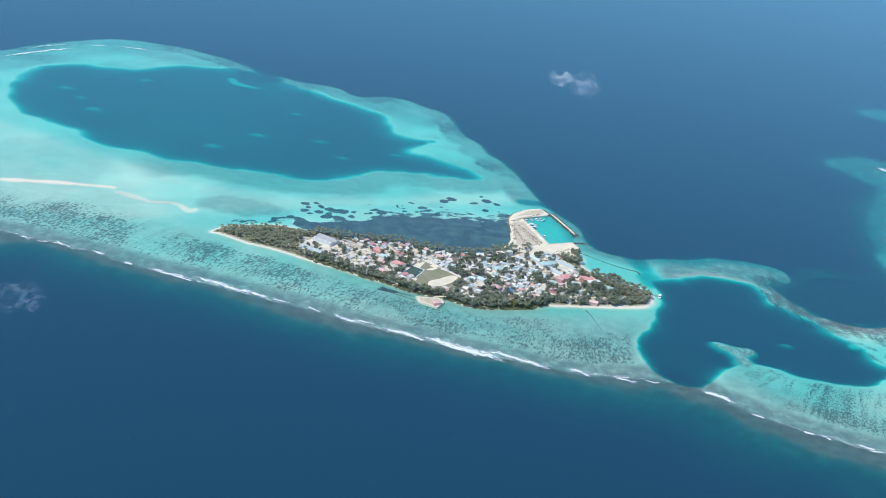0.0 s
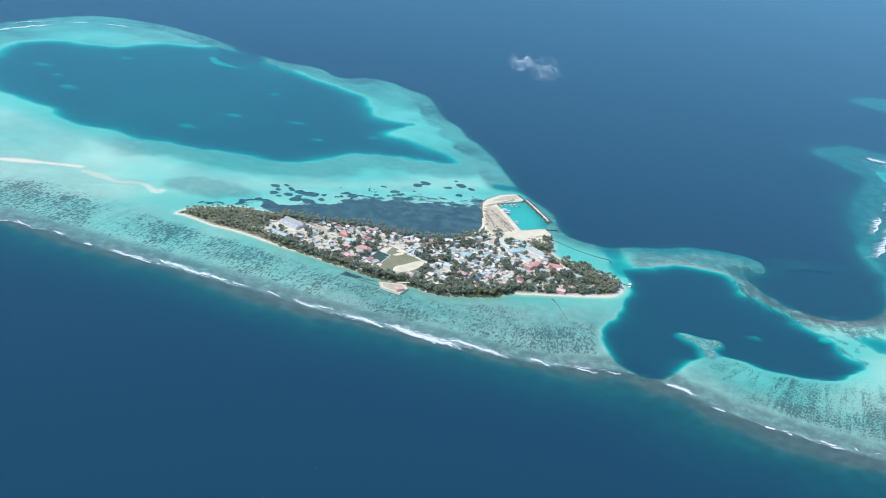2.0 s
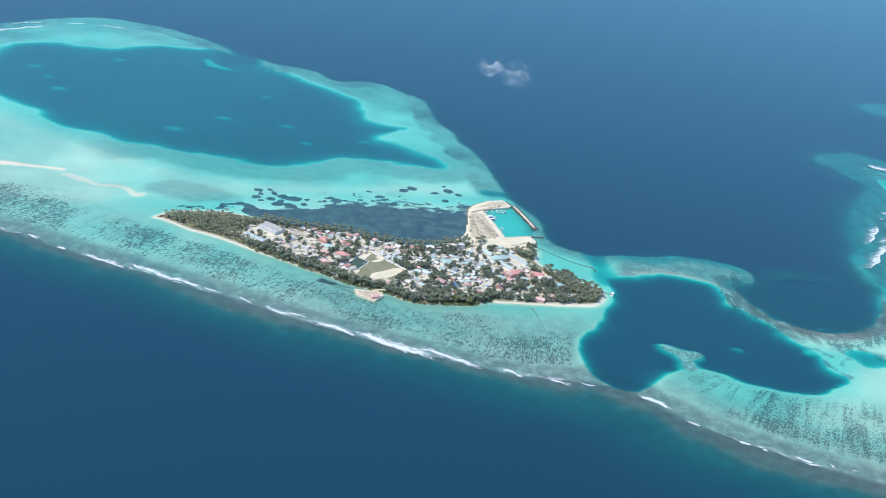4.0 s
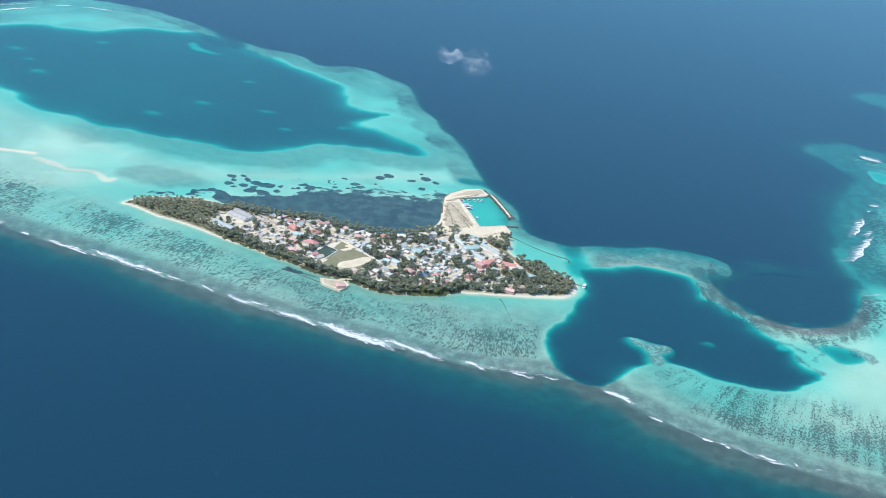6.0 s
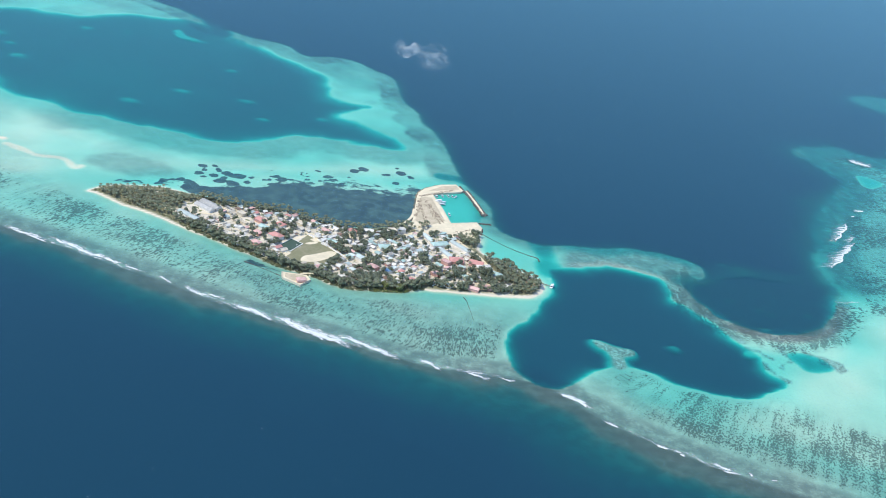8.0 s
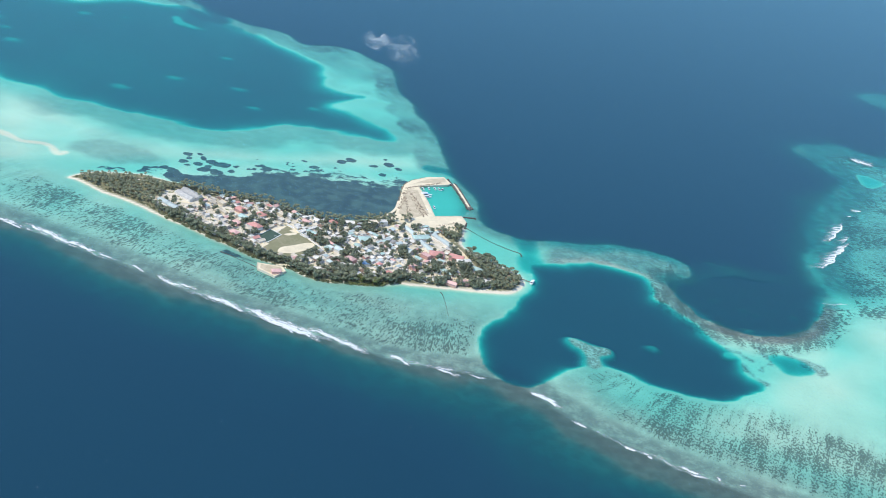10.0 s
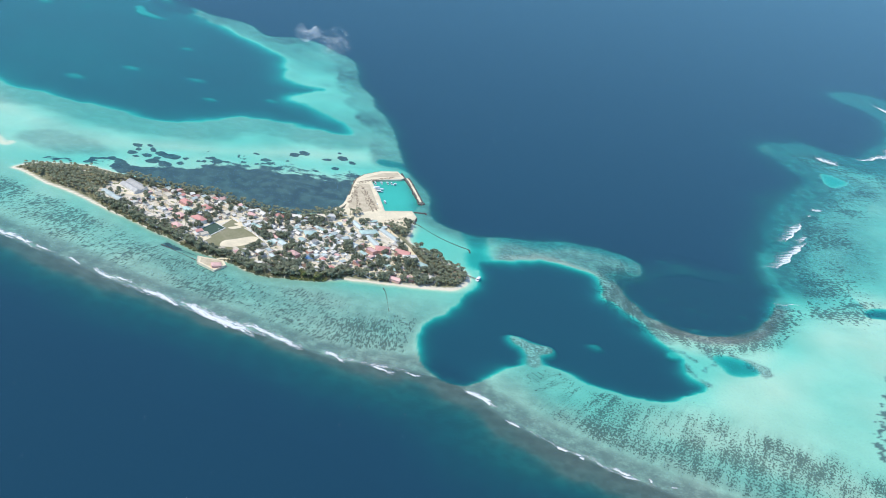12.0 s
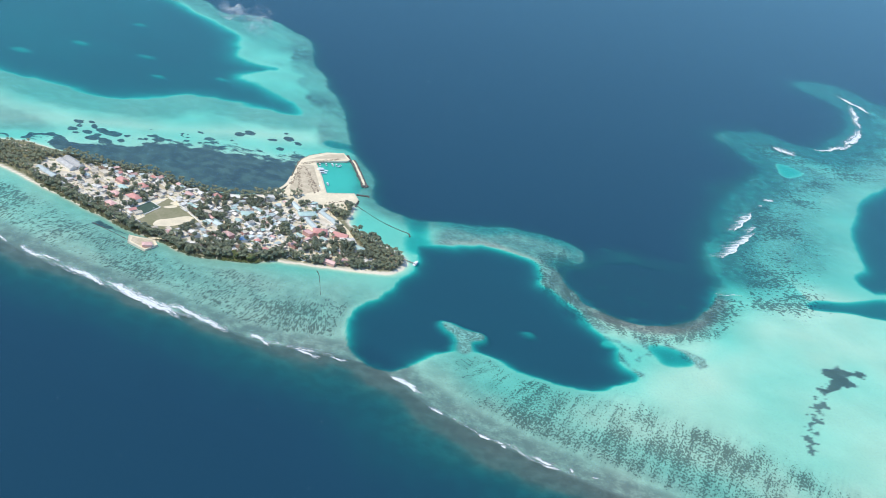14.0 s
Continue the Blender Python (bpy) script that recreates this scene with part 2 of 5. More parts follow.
MEADOW = [(-146, 1694), (-142, 1712), (-128, 1724), (-98, 1737), (-51, 1753), (-48, 1772), (-15, 1784), (11, 1788), (41, 1807), (68, 1805), (101, 1818), (128, 1818), (155, 1816), (174, 1834), (183, 1804), (180, 1700), (132, 1690), (70, 1670), (1, 1670), (-52, 1676),
          (-96, 1690), (-119, 1688)]
ISLAND = [(-279, 1634), (-262, 1626), (-242, 1617), (-216, 1604), (-180, 1594), (-141, 1577), (-103, 1557), (-66, 1541), (-34, 1525), (-17, 1520), (6, 1507), (31, 1497), (80, 1485), (97, 1476), (121, 1470), (142, 1473),
          (171, 1480), (199, 1488), (226, 1508), (248, 1512), (293, 1522), (337, 1531), (371, 1542), (385, 1562), (389, 1584), (383, 1599), (374, 1612), (353, 1621), (328, 1637), (298, 1655), (291, 1677),
          (289, 1722), (234, 1735), (190, 1702), (171, 1702), (156, 1692), (126, 1672), (86, 1666), (43, 1672), (-2, 1681), (-27, 1681), (-59, 1676), (-84, 1678), (-111, 1682)]
ISLAND += [(-133, 1685), (-155, 1687), (-182, 1691), (-212, 1682), (-243, 1672), (-256, 1663)]
BASIN = [(205, 1843), (252, 1872), (289, 1794), (282, 1760), (243, 1741)]
QUAY = [(181, 1702), (186, 1728), (185, 1771), (183, 1815), (184, 1839), (192, 1860), (214, 1886), (240, 1899), (253, 1879), (249, 1870), (205, 1843), (226, 1791), (243, 1741), (282, 1760), (291, 1741),
        (289, 1722), (255, 1705), (207, 1686)]
BARS = [[(-800, 1715), (-674, 1738), (-620, 1745), (-541, 1758), (-454, 1767)], [(-441, 1749), (-406, 1735), (-382, 1725), (-348, 1730), (-321, 1706), (-314, 1714)]]


WEED_BEDS = [(-150, 1797, 7.8, 6.6), (-145, 1783, 4.3, 5.5), (-149, 1768, 7.6, 6.5), (-140, 1756, 5.1, 4.3), (-128, 1768, 6.8, 6.4), (-125, 1791, 6.1, 7.8), (-110, 1785, 8.6, 8.9), (-92, 1781, 12.1, 10.0),
             (-113, 1750, 9.3, 8.4), (-94, 1751, 9.3, 10.5), (-110, 1766, 4.3, 4.3), (-73, 1762, 5.1, 6.4), (-73, 1784, 3.5, 4.3), (-45, 1789, 4.4, 5.4), (-40, 1804, 8.0, 5.5), (-28, 1797, 8.8, 7.7)]
WEED_BEDS += [(10, 1817, 3.6, 3.3), (-37, 1773, 7.0, 6.4), (19, 1805, 5.4, 4.4), (-135, 1806, 5.2, 4.5), (39, 1841, 6.4, 5.7), (49, 1831, 7.3, 6.8), (65, 1820, 5.5, 6.6), (74, 1884, 8.5, 8.3), (88, 1897, 6.7, 8.4),
              (125, 1892, 6.7, 4.7), (148, 1910, 7.8, 8.5), (166, 1900, 5.8, 7.0), (144, 1865, 5.7, 6.8), (140, 1929, 3.9, 4.8), (118, 1839, 2.8, 4.4)]
GROVES = ([(-262, 1640), (-240, 1612), (-209, 1590), (-141, 1566), (-124, 1592), (-146, 1616), (-136, 1640), (-140, 1652), (-112, 1658), (-136, 1670), (-184, 1673), (-243, 1657)],
          [(294, 1646), (327, 1628), (373, 1602), (385, 1584), (372, 1550), (342, 1540), (353, 1566), (334, 1578), (310, 1610), (299, 1626)],
          [(248, 1692), (266, 1697), (286, 1687), (284, 1667), (267, 1668), (254, 1681)],
          [(187, 1712), (195, 1744), (213, 1712), (205, 1694)])


def rounded(points, closed=True, k=4):
    """A smooth curve through the points."""
    p, n, out = [Vector(q) for q in points], len(points), []
    for i in range(n if closed else n - 1):
        if closed:
            a, b, c, d = p[i - 1], p[i], p[(i + 1) % n], p[(i + 2) % n]
        else:
            a, b, c, d = p[max(i - 1, 0)], p[i], p[i + 1], p[min(i + 2, n - 1)]
        for j in range(k):
            t = j / k
            out.append(0.5 * (2 * b + (c - a) * t + (2 * a - 5 * b + 4 * c - d) * t * t + (3 * b - a - 3 * c + d) * t ** 3))
    if not closed:
        out.append(p[-1])
    return np.array([tuple(q) for q in out])


LATTICES = {}


def lattice(x, y, size, seed):
    """Smooth random values between 0 and 1 over the plan."""
    if seed not in LATTICES:
        LATTICES[seed] = np.random.RandomState(seed).rand(512, 512)
    r = LATTICES[seed]
    u, v = x / size, y / size
    i, j = np.floor(u).astype(int), np.floor(v).astype(int)
    f, g = u - i, v - j
    f, g = f * f * (3 - 2 * f), g * g * (3 - 2 * g)
    i0, i1, j0, j1 = i % 512, (i + 1) % 512, j % 512, (j + 1) % 512
    return (r[i0, j0] * (1 - f) + r[i1, j0] * f) * (1 - g) + (r[i0, j1] * (1 - f) + r[i1, j1] * f) * g


def fbm(x, y, size, seed):
    """Rough random values about 0, within about +-0.5."""
    return sum(0.5 ** k * (lattice(x + 91.7 * k, y - 37.1 * k, size / 2 ** k, seed + k) - 0.5) for k in range(4)) * 0.55 * 2


def to_line(x, y, line):
    """Distance to an open line, the length along it, and the signed side (left is plus)."""
    best, along, side, run = np.full(x.shape, 1e9), np.zeros(x.shape), np.ones(x.shape), 0.0
    for (ax, ay), (bx, by) in zip(line[:-1], line[1:]):
        dx, dy = bx - ax, by - ay
        ln = math.hypot(dx, dy)
        t = np.clip(((x - ax) * dx + (y - ay) * dy) / ln ** 2, 0, 1)
        d = np.hypot(x - ax - t * dx, y - ay - t * dy)
        near = d < best
        best = np.where(near, d, best)
        along = np.where(near, run + t * ln, along)
        side = np.where(near, np.sign(dx * (y - ay) - dy * (x - ax)), side)
        run += ln
    return best, along, side


def inside(x, y, ring):
    """Signed distance to a closed line, plus inside; exact within 300 m of it."""
    out = np.full(x.shape, -300.0)
    lo, hi = ring.min(0) - 300, ring.max(0) + 300
    sel = (x > lo[0]) & (x < hi[0]) & (y > lo[1]) & (y < hi[1])
    if not sel.any():
        return out
    px, py = x[sel], y[sel]
    best, odd = np.full(px.shape, 1e18), np.zeros(px.shape, bool)
    for (ax, ay), (bx, by) in zip(ring, np.roll(ring, -1, 0)):
        dx, dy = bx - ax, by - ay
        t = np.clip(((px - ax) * dx + (py - ay) * dy) / max(dx * dx + dy * dy, 1e-9), 0, 1)
        best = np.minimum(best, (px - ax - t * dx) ** 2 + (py - ay - t * dy) ** 2)
        if ay != by:
            odd ^= ((ay > py) != (by > py)) & (px < (bx - ax) * (py - ay) / (by - ay) + ax)
    out[sel] = np.where(odd, 1, -1) * np.sqrt(best)
    return out


def ramp(v, a, b):
    t = np.clip((v - a) / (b - a), 0, 1)
    return t * t * (3 - 2 * t)


# ---- seabed, reef and island in one sheet ----
def steps(*stops):
    """Grid lines from (start, step) pairs up to the last start."""
    out = []
    for (a, s), (b, _) in zip(stops[:-1], stops[1:]):
        out += list(np.arange(a, b - s * 0.5, s))
    return np.array(out + [stops[-1][0]])


def relief(x, y):
    """Water depth in metres (minus: dry land) and the cover of the ground, all over the plan."""
    crest = rounded(SURF, False)
    ring = rounded(np.vstack([REEF, REEF_EAST, SURF[:1:-1]]).tolist())
    wob = fbm(x, y, 60, 3)
    s = inside(x, y, ring) + wob * 14
    dc, along, side = to_line(x, y, crest)
    v = dc * side                       # metres behind the surf line
    south = ramp(v, 260, 120) * ramp(-v, 400, 200)
    east = ramp(x, 700, 830) * (1 - south)
    wide = 52 + 65 * east
    out = np.clip(-s, 0, None)
    depth = 1.9 + 0.5 * fbm(x, y, 110, 9) - 0.7 * south * ramp(v, 260, 150) - 0.35 * south * ramp(v, 95, 20) + 0.5 * ramp(x, 410, 500) * ramp(v, 260, 200) * ramp(v, 45, 100) * south
    steep = 38 * (1 - np.exp(-(out / wide) ** 1.25 * 1.6))
    o = out / (0.62 + 0.38 * ramp(x, 220, 460))
    gentle = np.interp(o + 22 * fbm(x, y, 50, 15), [0, 26, 60, 110, 170, 240], [0, 0.3, 4.5, 11, 22, 38])
    depth += steep + (gentle - steep) * south
    # pale shoals
    shoal = ramp(inside(x, y, rounded([(-1200, 1700), (-900, 2050), (-640, 2000), (-450, 1900), (-250, 1840), (-60, 1860), (60, 1920), (180, 1960), (200, 1900), (60, 1850), (-150, 1760), (-290, 1690), (-450, 1640), (-800, 1650)])), -25, 45)
    shoal = np.maximum(shoal, ramp(inside(x, y, rounded([(600, 1300), (700, 1440), (830, 1580), (880, 1700), (960, 1790), (1100, 1800), (1300, 1700), (1400, 1200), (1000, 1150), (760, 1260)])), -40, 40))
    depth -= shoal * (0.95 + 0.1 * fbm(x, y, 160, 12))
    depth = np.maximum(depth, 0.7 + 0.25 * fbm(x, y, 90, 14))
    fringe = inside(x, y, rounded(ISLAND)) + 2.0 * fbm(x, y, 14, 21)
    lower = ramp(y - np.interp(x, [-270, -100, 0, 100, 200, 300, 390], [1645, 1620, 1595, 1570, 1597, 1590, 1585]), 20, -20)
    fringe -= lower * (3 + 3.5 * ramp(x, -130, -60) * ramp(x, 235, 200))
    # lagoons and pools
    def carve(depth, line, deep, width, rough=12, start=0):
        q = inside(x, y, rounded(line)) + rough * fbm(x, y, 45, 31) + start
        return depth + (deep - depth) * (1 - np.exp(-(np.clip(q, 0, None) / width) ** 1.2)), q
    depth, west = carve(depth, LAGOON_WEST, 15, 18, 14)
    depth += ramp(west, 20, 60) * (1.6 * fbm(x, y, 140, 5) + 1.5 * ramp(x, -500, -100))
    depth, q_east = carve(depth, LAGOON_EAST, 24, 12, 11, 2)
    head = inside(x, y, rounded(CORAL_HEAD)) + 5 * fbm(x, y, 20, 8)
    depth = np.where(q_east > -20, depth + (2.0 - depth) * ramp(head, -14, 3), depth)
    depth, q_far = carve(depth, LAGOON_FAR, 18, 14, 6)
    depth, q_ch = carve(depth, CHANNEL, 14, 9, 4)
    depth, q_pool = carve(depth, POOL, 8.5, 10, 7, 2)
    depth, q_poolf = carve(depth, POOL_FAR, 5.0, 7, 2)
    gap, _, _ = to_line(x, y, [(376, 1790), (384, 1720), (392, 1640)])
    depth = np.maximum(depth, 5.5 * ramp(gap + 14 * fbm(x, y, 40, 77), 42, 0) ** 1.5)
    gap2, _, _ = to_line(x, y, [(214, 1928), (235, 1930), (262, 1920), (300, 1912)])
    depth = np.maximum(depth, 5.5 * ramp(gap2 + 8 * fbm(x, y, 30, 78), 19, 5))
    sill, _, _ = to_line(x, y, [(640, 1738), (690, 1768), (771, 1765), (832, 1752)])
    depth = np.minimum(depth, 11 + 0.025 * sill ** 1.7)
    q_ring = inside(x, y, rounded(LAGOON_RING)) + 5 * fbm(x, y, 26, 33)
    northern = ramp(y, 1690, 1745) * ramp(x, 600, 640)
    low = 1.2 + 12 * (1 - np.exp(-(np.clip(q_ring, 0, None) / 9) ** 1.2))
    low = low + (np.minimum(depth, 16) - low) * northern * ramp(q_ring, 45, 0)
    depth = depth + (np.minimum(depth, 1.2 + 9 * northern) - depth) * ramp(q_ring, -34, -10) * ramp(x, 620, 660)
    depth = np.where(q_ring > 0, low, depth)
    depth = depth + (6 - depth) * 0.92 * ramp(np.hypot((x - 690) / 1.2, y - 1768) + 14 * fbm(x, y, 20, 34), 28, 12)
    # bright sandy coves along the ridge
    for hx, hy, ha, hb in ((618, 1693, 17, 6), (652, 1584, 12, 7), (696, 1579, 16, 6), (664, 1497, 13, 9)):
        depth = depth + (3.2 - depth) * 0.85 * ramp(np.hypot((x - hx) / ha, (y - hy) / hb) + 0.5 * fbm(x, y, 12, 41), 1.3, 0.5) * ramp(depth, 2, 5)
    for hx, hy, hr in ((658, 1653, 8), (714, 1633, 6), (640, 1602, 9)):
        depth = depth + (9 - depth) * ramp(np.hypot((x - hx) / 1.4, y - hy), hr * 1.3, hr * 0.5) * (q_ring > 0)
    # a tongue of sand and a pass in the western lagoon
    d, _, _ = to_line(x, y, [(-388, 2484), (-376, 2456), (-362, 2440), (-340, 2434), (-300, 2443)])
    depth = depth + (4.5 - depth) * 0.85 * ramp(d + 10 * fbm(x, y, 25, 35), 13, 4) * ramp(x, -296, -345)
    d, _, _ = to_line(x, y, [(-380, 2650), (-340, 2585), (-312, 2530), (-290, 2440)])
    depth = np.maximum(depth, 13 * ramp(d + 16 * fbm(x, y, 40, 36), 34, 8))
    # sand heads in the lagoons
    depth += 2.2 * ramp(s, 130, 10) * ramp(x, 880, 930) * ramp(y, 2180, 2300) * (q_poolf < 0)
    for hx, hy, hr in [(-679, 2275, 14), (-637, 2222, 9), (-594, 2160, 13), (-550, 2393, 12), (-344, 2033, 14), (-277, 2124, 11), (-228, 2286, 9), (-163, 2131, 12), (-116, 2051, 9), (-18, 2104, 9), (-472, 2418, 7), (700, 1640, 7), (770, 1650, 6), (560, 1480, 8)]:
        d = (np.hypot((x - hx) / 1.6, y - hy) + 5 * fbm(x, y, 12, 39)) / hr
        depth = depth + (3.0 - depth) * np.exp(-np.clip(d, 0, None) ** 3 * 1.5) * 0.66
    # the eastern reef falls away slowly, grey and deep, before its coral begins
    slope = ramp(x, 790, 830) * ramp(y, 1700, 1770) * ramp(y, 2330, 2230) * ramp(q_poolf, -6, -30) * (1 - ramp(y, 2150, 2230) * ramp(x, 960, 930))
    off = s + 18 * fbm(x, y, 55, 37)
    depth = np.where(slope > 0, depth + (np.interp(off, [-110, -60, -30, 0, 45, 85, 130], [38, 21, 9.5, 4.0, 2.8, 2.1, 1.9]) - depth) * slope * (off < 130), depth)
    # sandbars that stand dry
    for bar in BARS:
        d, a, _ = to_line(x, y, rounded(bar, False))
        d = d - 2.5 + 5 * fbm(x, y, 30, 17)
        dry, rise = (-0.22, 0.045) if bar[0][0] < -600 else (0.12, 0.07)
        depth = np.minimum(depth, dry + rise * np.clip(d, 0, None) ** 1.5)
    # the island and its beach
    depth = np.where(fringe > -40, np.minimum(depth, 0.35 + 0.16 * np.clip(-fringe, 0, None) + ramp(q_east, -2, 6) * 20 + ramp(-fringe, 14, 32) * 3), depth)
    depth = np.where(fringe > 0, -np.minimum(1.6, 0.1 + fringe * 0.3), depth)
    basin = inside(x, y, np.array(BASIN, float))
    harbour = inside(x, y, np.array(QUAY, float))
    depth = np.where(basin > -1, 3.3, depth)
    # what covers the ground
    band = ramp(v, 12, 45) * ramp(v, 190, 105)
    band = np.maximum(band * ramp(x, 470, 380), ramp(v, 20, 60) * ramp(v, 230, 150) * ramp(x, 420, 520)) * ramp(-fringe, 6, 34)
    thin = 0.88 + 0.5 * fbm(x, y, 70, 40) - 0.06 * ramp(x, 420, 520)
    thin = thin - 0.05 * ramp(x, 90, 160) * ramp(x, 400, 330) - 0.06 * ramp(x, -120, -260) + 0.08 * ramp(x, 440, 560)
    coral = np.clip(band * thin, 0, 1) * ramp(q_east, 0, -14)
    ne = ramp(s, 34, 56) * ramp(s, 240, 80) * ramp(x, 800, 850) * ramp(y, 1640, 1720)
    coral = np.maximum(coral, np.clip(ne * (0.98 + 0.7 * fbm(x, y, 60, 44)), 0, 1))
    shelf = ramp(y, 1635, 1665) * ramp(x, 640, 600)
    ridge = ramp(s, -10, 4) * np.maximum(ramp(s, 75, 40), shelf) * ramp(q_east, 2, -5) * ramp(x, 400, 430) * ramp(x, 830, 780) * ramp(y, 1380, 1450)
    coral *= ramp(q_poolf, -12, -25)
    depth = depth - 0.8 * ridge * ramp(depth, 4, 2.5) - 0.7 * ramp(head, -3, 3)
    rim = ramp(q_ring, -58, -34) * ramp(q_ring, 7, 1) * (1 - northern)
    ridge = ridge * (1 - ramp(x, 628, 652) * ramp(q_ring + 10 * fbm(x, y, 22, 38), -15, -26))
    ridge = np.maximum(ridge, ramp(q_ring + 10 * fbm(x, y, 22, 38), -25, -16) * ramp(q_ring, 7, 1) * (1 - northern))
    northshelf = ramp(y, 1662, 1690) * ramp(x, 640, 600)
    depth = depth + ridge * northshelf * (0.4 + 2.4 * ramp(s, 34, -4) - 0.9 * ramp(-q_east, 26, 4)) * ramp(depth, 14, 5)
    coral = np.maximum(coral, np.maximum(np.maximum(ridge * 0.5 * (1 - northshelf), rim * 0.95), ramp(head, -6, 4) * 0.7))
    pocket = np.maximum(np.maximum(ridge * ramp(q_ring + 16 * fbm(x, y, 20, 43), -14, -26) * (1 - 0.6 * northshelf), ramp(head, -4, 6)), ne * 0.8 * ramp(s, 40, 70))
    rubble = np.clip(south * ramp(v, 62, 22) * ramp(v, -500, -300) * 0.95 + ridge * (1.0 - 0.05 * northshelf - 0.3 * northshelf * ramp(-q_east + 14 * fbm(x, y, 18, 42), 16, 4)), 0, 1)
    rubble = np.maximum(rubble, 0.85 * ramp(head, -5, 3))
    rubble = np.maximum(rubble, ramp(x, 800, 850) * ramp(y, 1715, 1785) * ramp(s, -70, -30) * ramp(s + 26 * fbm(x, y, 40, 64), 120, 60) * (q_poolf < 0))
    rubble = np.maximum(rubble, 0.8 * ramp(s, 42, 8) * ramp(s, -40, -5) * ramp(x, 235, 270) * ramp(x, 470, 430) * ramp(y, 1640, 1690))
    rubble = np.maximum(rubble, (0.75 + 0.6 * fbm(x, y, 70, 61)) * ramp(s + 22 * fbm(x, y, 50, 62), 62, 44) * ramp(s, -15, 5) * ramp(y, 1890, 1930) * (x < 400))
    rubble = np.maximum(rubble, 0.22 * ramp(fbm(x, y, 140, 63), 0.0, 0.32) * ramp(s, 30, 60) * (y - 0.3 * x > 1830) * (x < 260) * ramp(west, 0, -8))
    coral = np.maximum(coral, 0.42 * ramp(-west, 2, 14) * ramp(-west, 60, 30) * ramp(y + 0.2 * x, 2150, 2250) * (x < 120))
    rubble = np.maximum(rubble, 0.85 * ramp(np.hypot((x - 1030) / 1.2, y - 2285), 75, 45) * (q_poolf < 1))
    rubble = np.maximum(rubble, (0.56 - 0.3 * ramp(x, 20, -140) - 0.30 * ramp(x, 430, 540) * ramp(v, 50, 110)) * south * ramp(v, 300, 150) * ramp(v, 0, 30) * ramp(q_east, 6, -10))
    rubble = np.maximum(rubble, (0.50 + 0.4 * fbm(x, y, 60, 69)) * ramp(s, 150, 100) * ramp(y - 0.2 * x, 2260, 2330) * (x < 150) * ramp(west, 0, -10))
    rubble = np.maximum(rubble, 2.0 * ramp(s, 12 + 22 * east, -12 - 25 * east))
    rubble = np.maximum(rubble, 2.0 * south * ramp(v, 18, -12))
    rubble = np.maximum(rubble, (0.58 + 0.5 * fbm(x, y, 90, 68)) * ramp(s, 300, 110) * ramp(x, 830, 880) * ramp(y, 1790, 1880) * (q_poolf < 0))
    rubble = np.maximum(rubble, 0.52 * ramp(west + 26 * fbm(x, y, 70, 65), -84, -52) * ramp(west, 6, -4) * ramp(y - 0.25 * x, 2120, 2020) * ramp(x, -520, -400))
    rubble = np.maximum(rubble, 0.55 * ramp(np.hypot((x + 255) / 1.9, y - 1752) + 14 * fbm(x, y, 40, 67), 46, 26))
    # coral round the sand spit between the two inner lagoons
    for spit, wide_spit in (([(650, 1540), (662, 1506), (680, 1468), (697, 1440)], 8), ([(684, 1497), (692, 1494), (672, 1509)], 5), ([(700, 1476), (716, 1500), (708, 1530)], 5), ([(742, 1528), (768, 1512), (785, 1500)], 8)):
        d, _, _ = to_line(x, y, spit)
        m_spit = ramp(d + 14 * fbm(x, y, 16, 66), wide_spit, wide_spit * 0.4) * ramp(q_east, 4, -1)
        rubble, coral, pocket = np.maximum(rubble, 0.75 * m_spit), np.maximum(coral, 0.62 * m_spit), np.maximum(pocket, m_spit)
    mq = inside(x, y, rounded(MEADOW)) + 16 * fbm(x, y, 24, 70)
    grass = ramp(mq, -12, 10) * (1.06 + 0.24 * fbm(x, y, 45, 71) - 0.34 * ramp(y - 0.32 * x, 1738, 1790) * ramp(x, -70, -20) - 0.08 * ramp(x, -20, -110))
    grass = grass + ramp(fringe, -30, -8) * ramp(y, 1650, 1675) * ramp(x, -130, -100) * ramp(x, 190, 175) * 0.5
    grass = np.maximum(grass, (0.46 + 0.3 * fbm(x, y, 30, 75)) * ramp(mq, -46, -10) * ramp(x, -70, -20) * ramp(y - 0.32 * x, 1720, 1745))
    depth = depth - (np.clip(depth, 0.75, 2.5) - 0.75) * 0.8 * ramp(mq, -50, 5) * (fringe < -3)
    # rounded weed beds off the meadow's northern edge
    beds = WEED_BEDS[:]
    q = random.Random(24)
    for i in range(26):
        bx = -150 + 330 * q.random()
        by = float(np.interp(bx, [-150, -98, -48, 40, 150], [1722, 1742, 1778, 1812, 1824])) + q.random() ** 1.6 * 55
        beds.append((bx, by, q.uniform(1.5, 3.2), q.uniform(1.8, 3.2)))
    ragged = 7 * fbm(x, y, 12, 72)
    for bx, by, ra, rb in beds:
        rows = slice(*np.searchsorted(y[:, 0], (by - 30, by + 30)))
        cols = slice(*np.searchsorted(x[0], (bx - 34, bx + 34)))
        ex, ey = x[rows, cols] - bx, y[rows, cols] - by
        d = np.hypot((ex * 0.9 + ey * 0.43) / ra, (ey * 0.9 - ex * 0.43) / rb) * (ra + rb) / 2 + 0.45 * ragged[rows, cols]
        grass[rows, cols] = np.maximum(grass[rows, cols], 0.80 * ramp(d - (ra + rb) / 2, 2.6, -1.6))
    walled = inside(x, y, np.array([(-13, 1517), (-19, 1500), (9, 1494), (38, 1487), (34, 1496), (6, 1508)], float))
    grass = np.maximum(grass, 0.62 * ramp(walled, -2, 3))
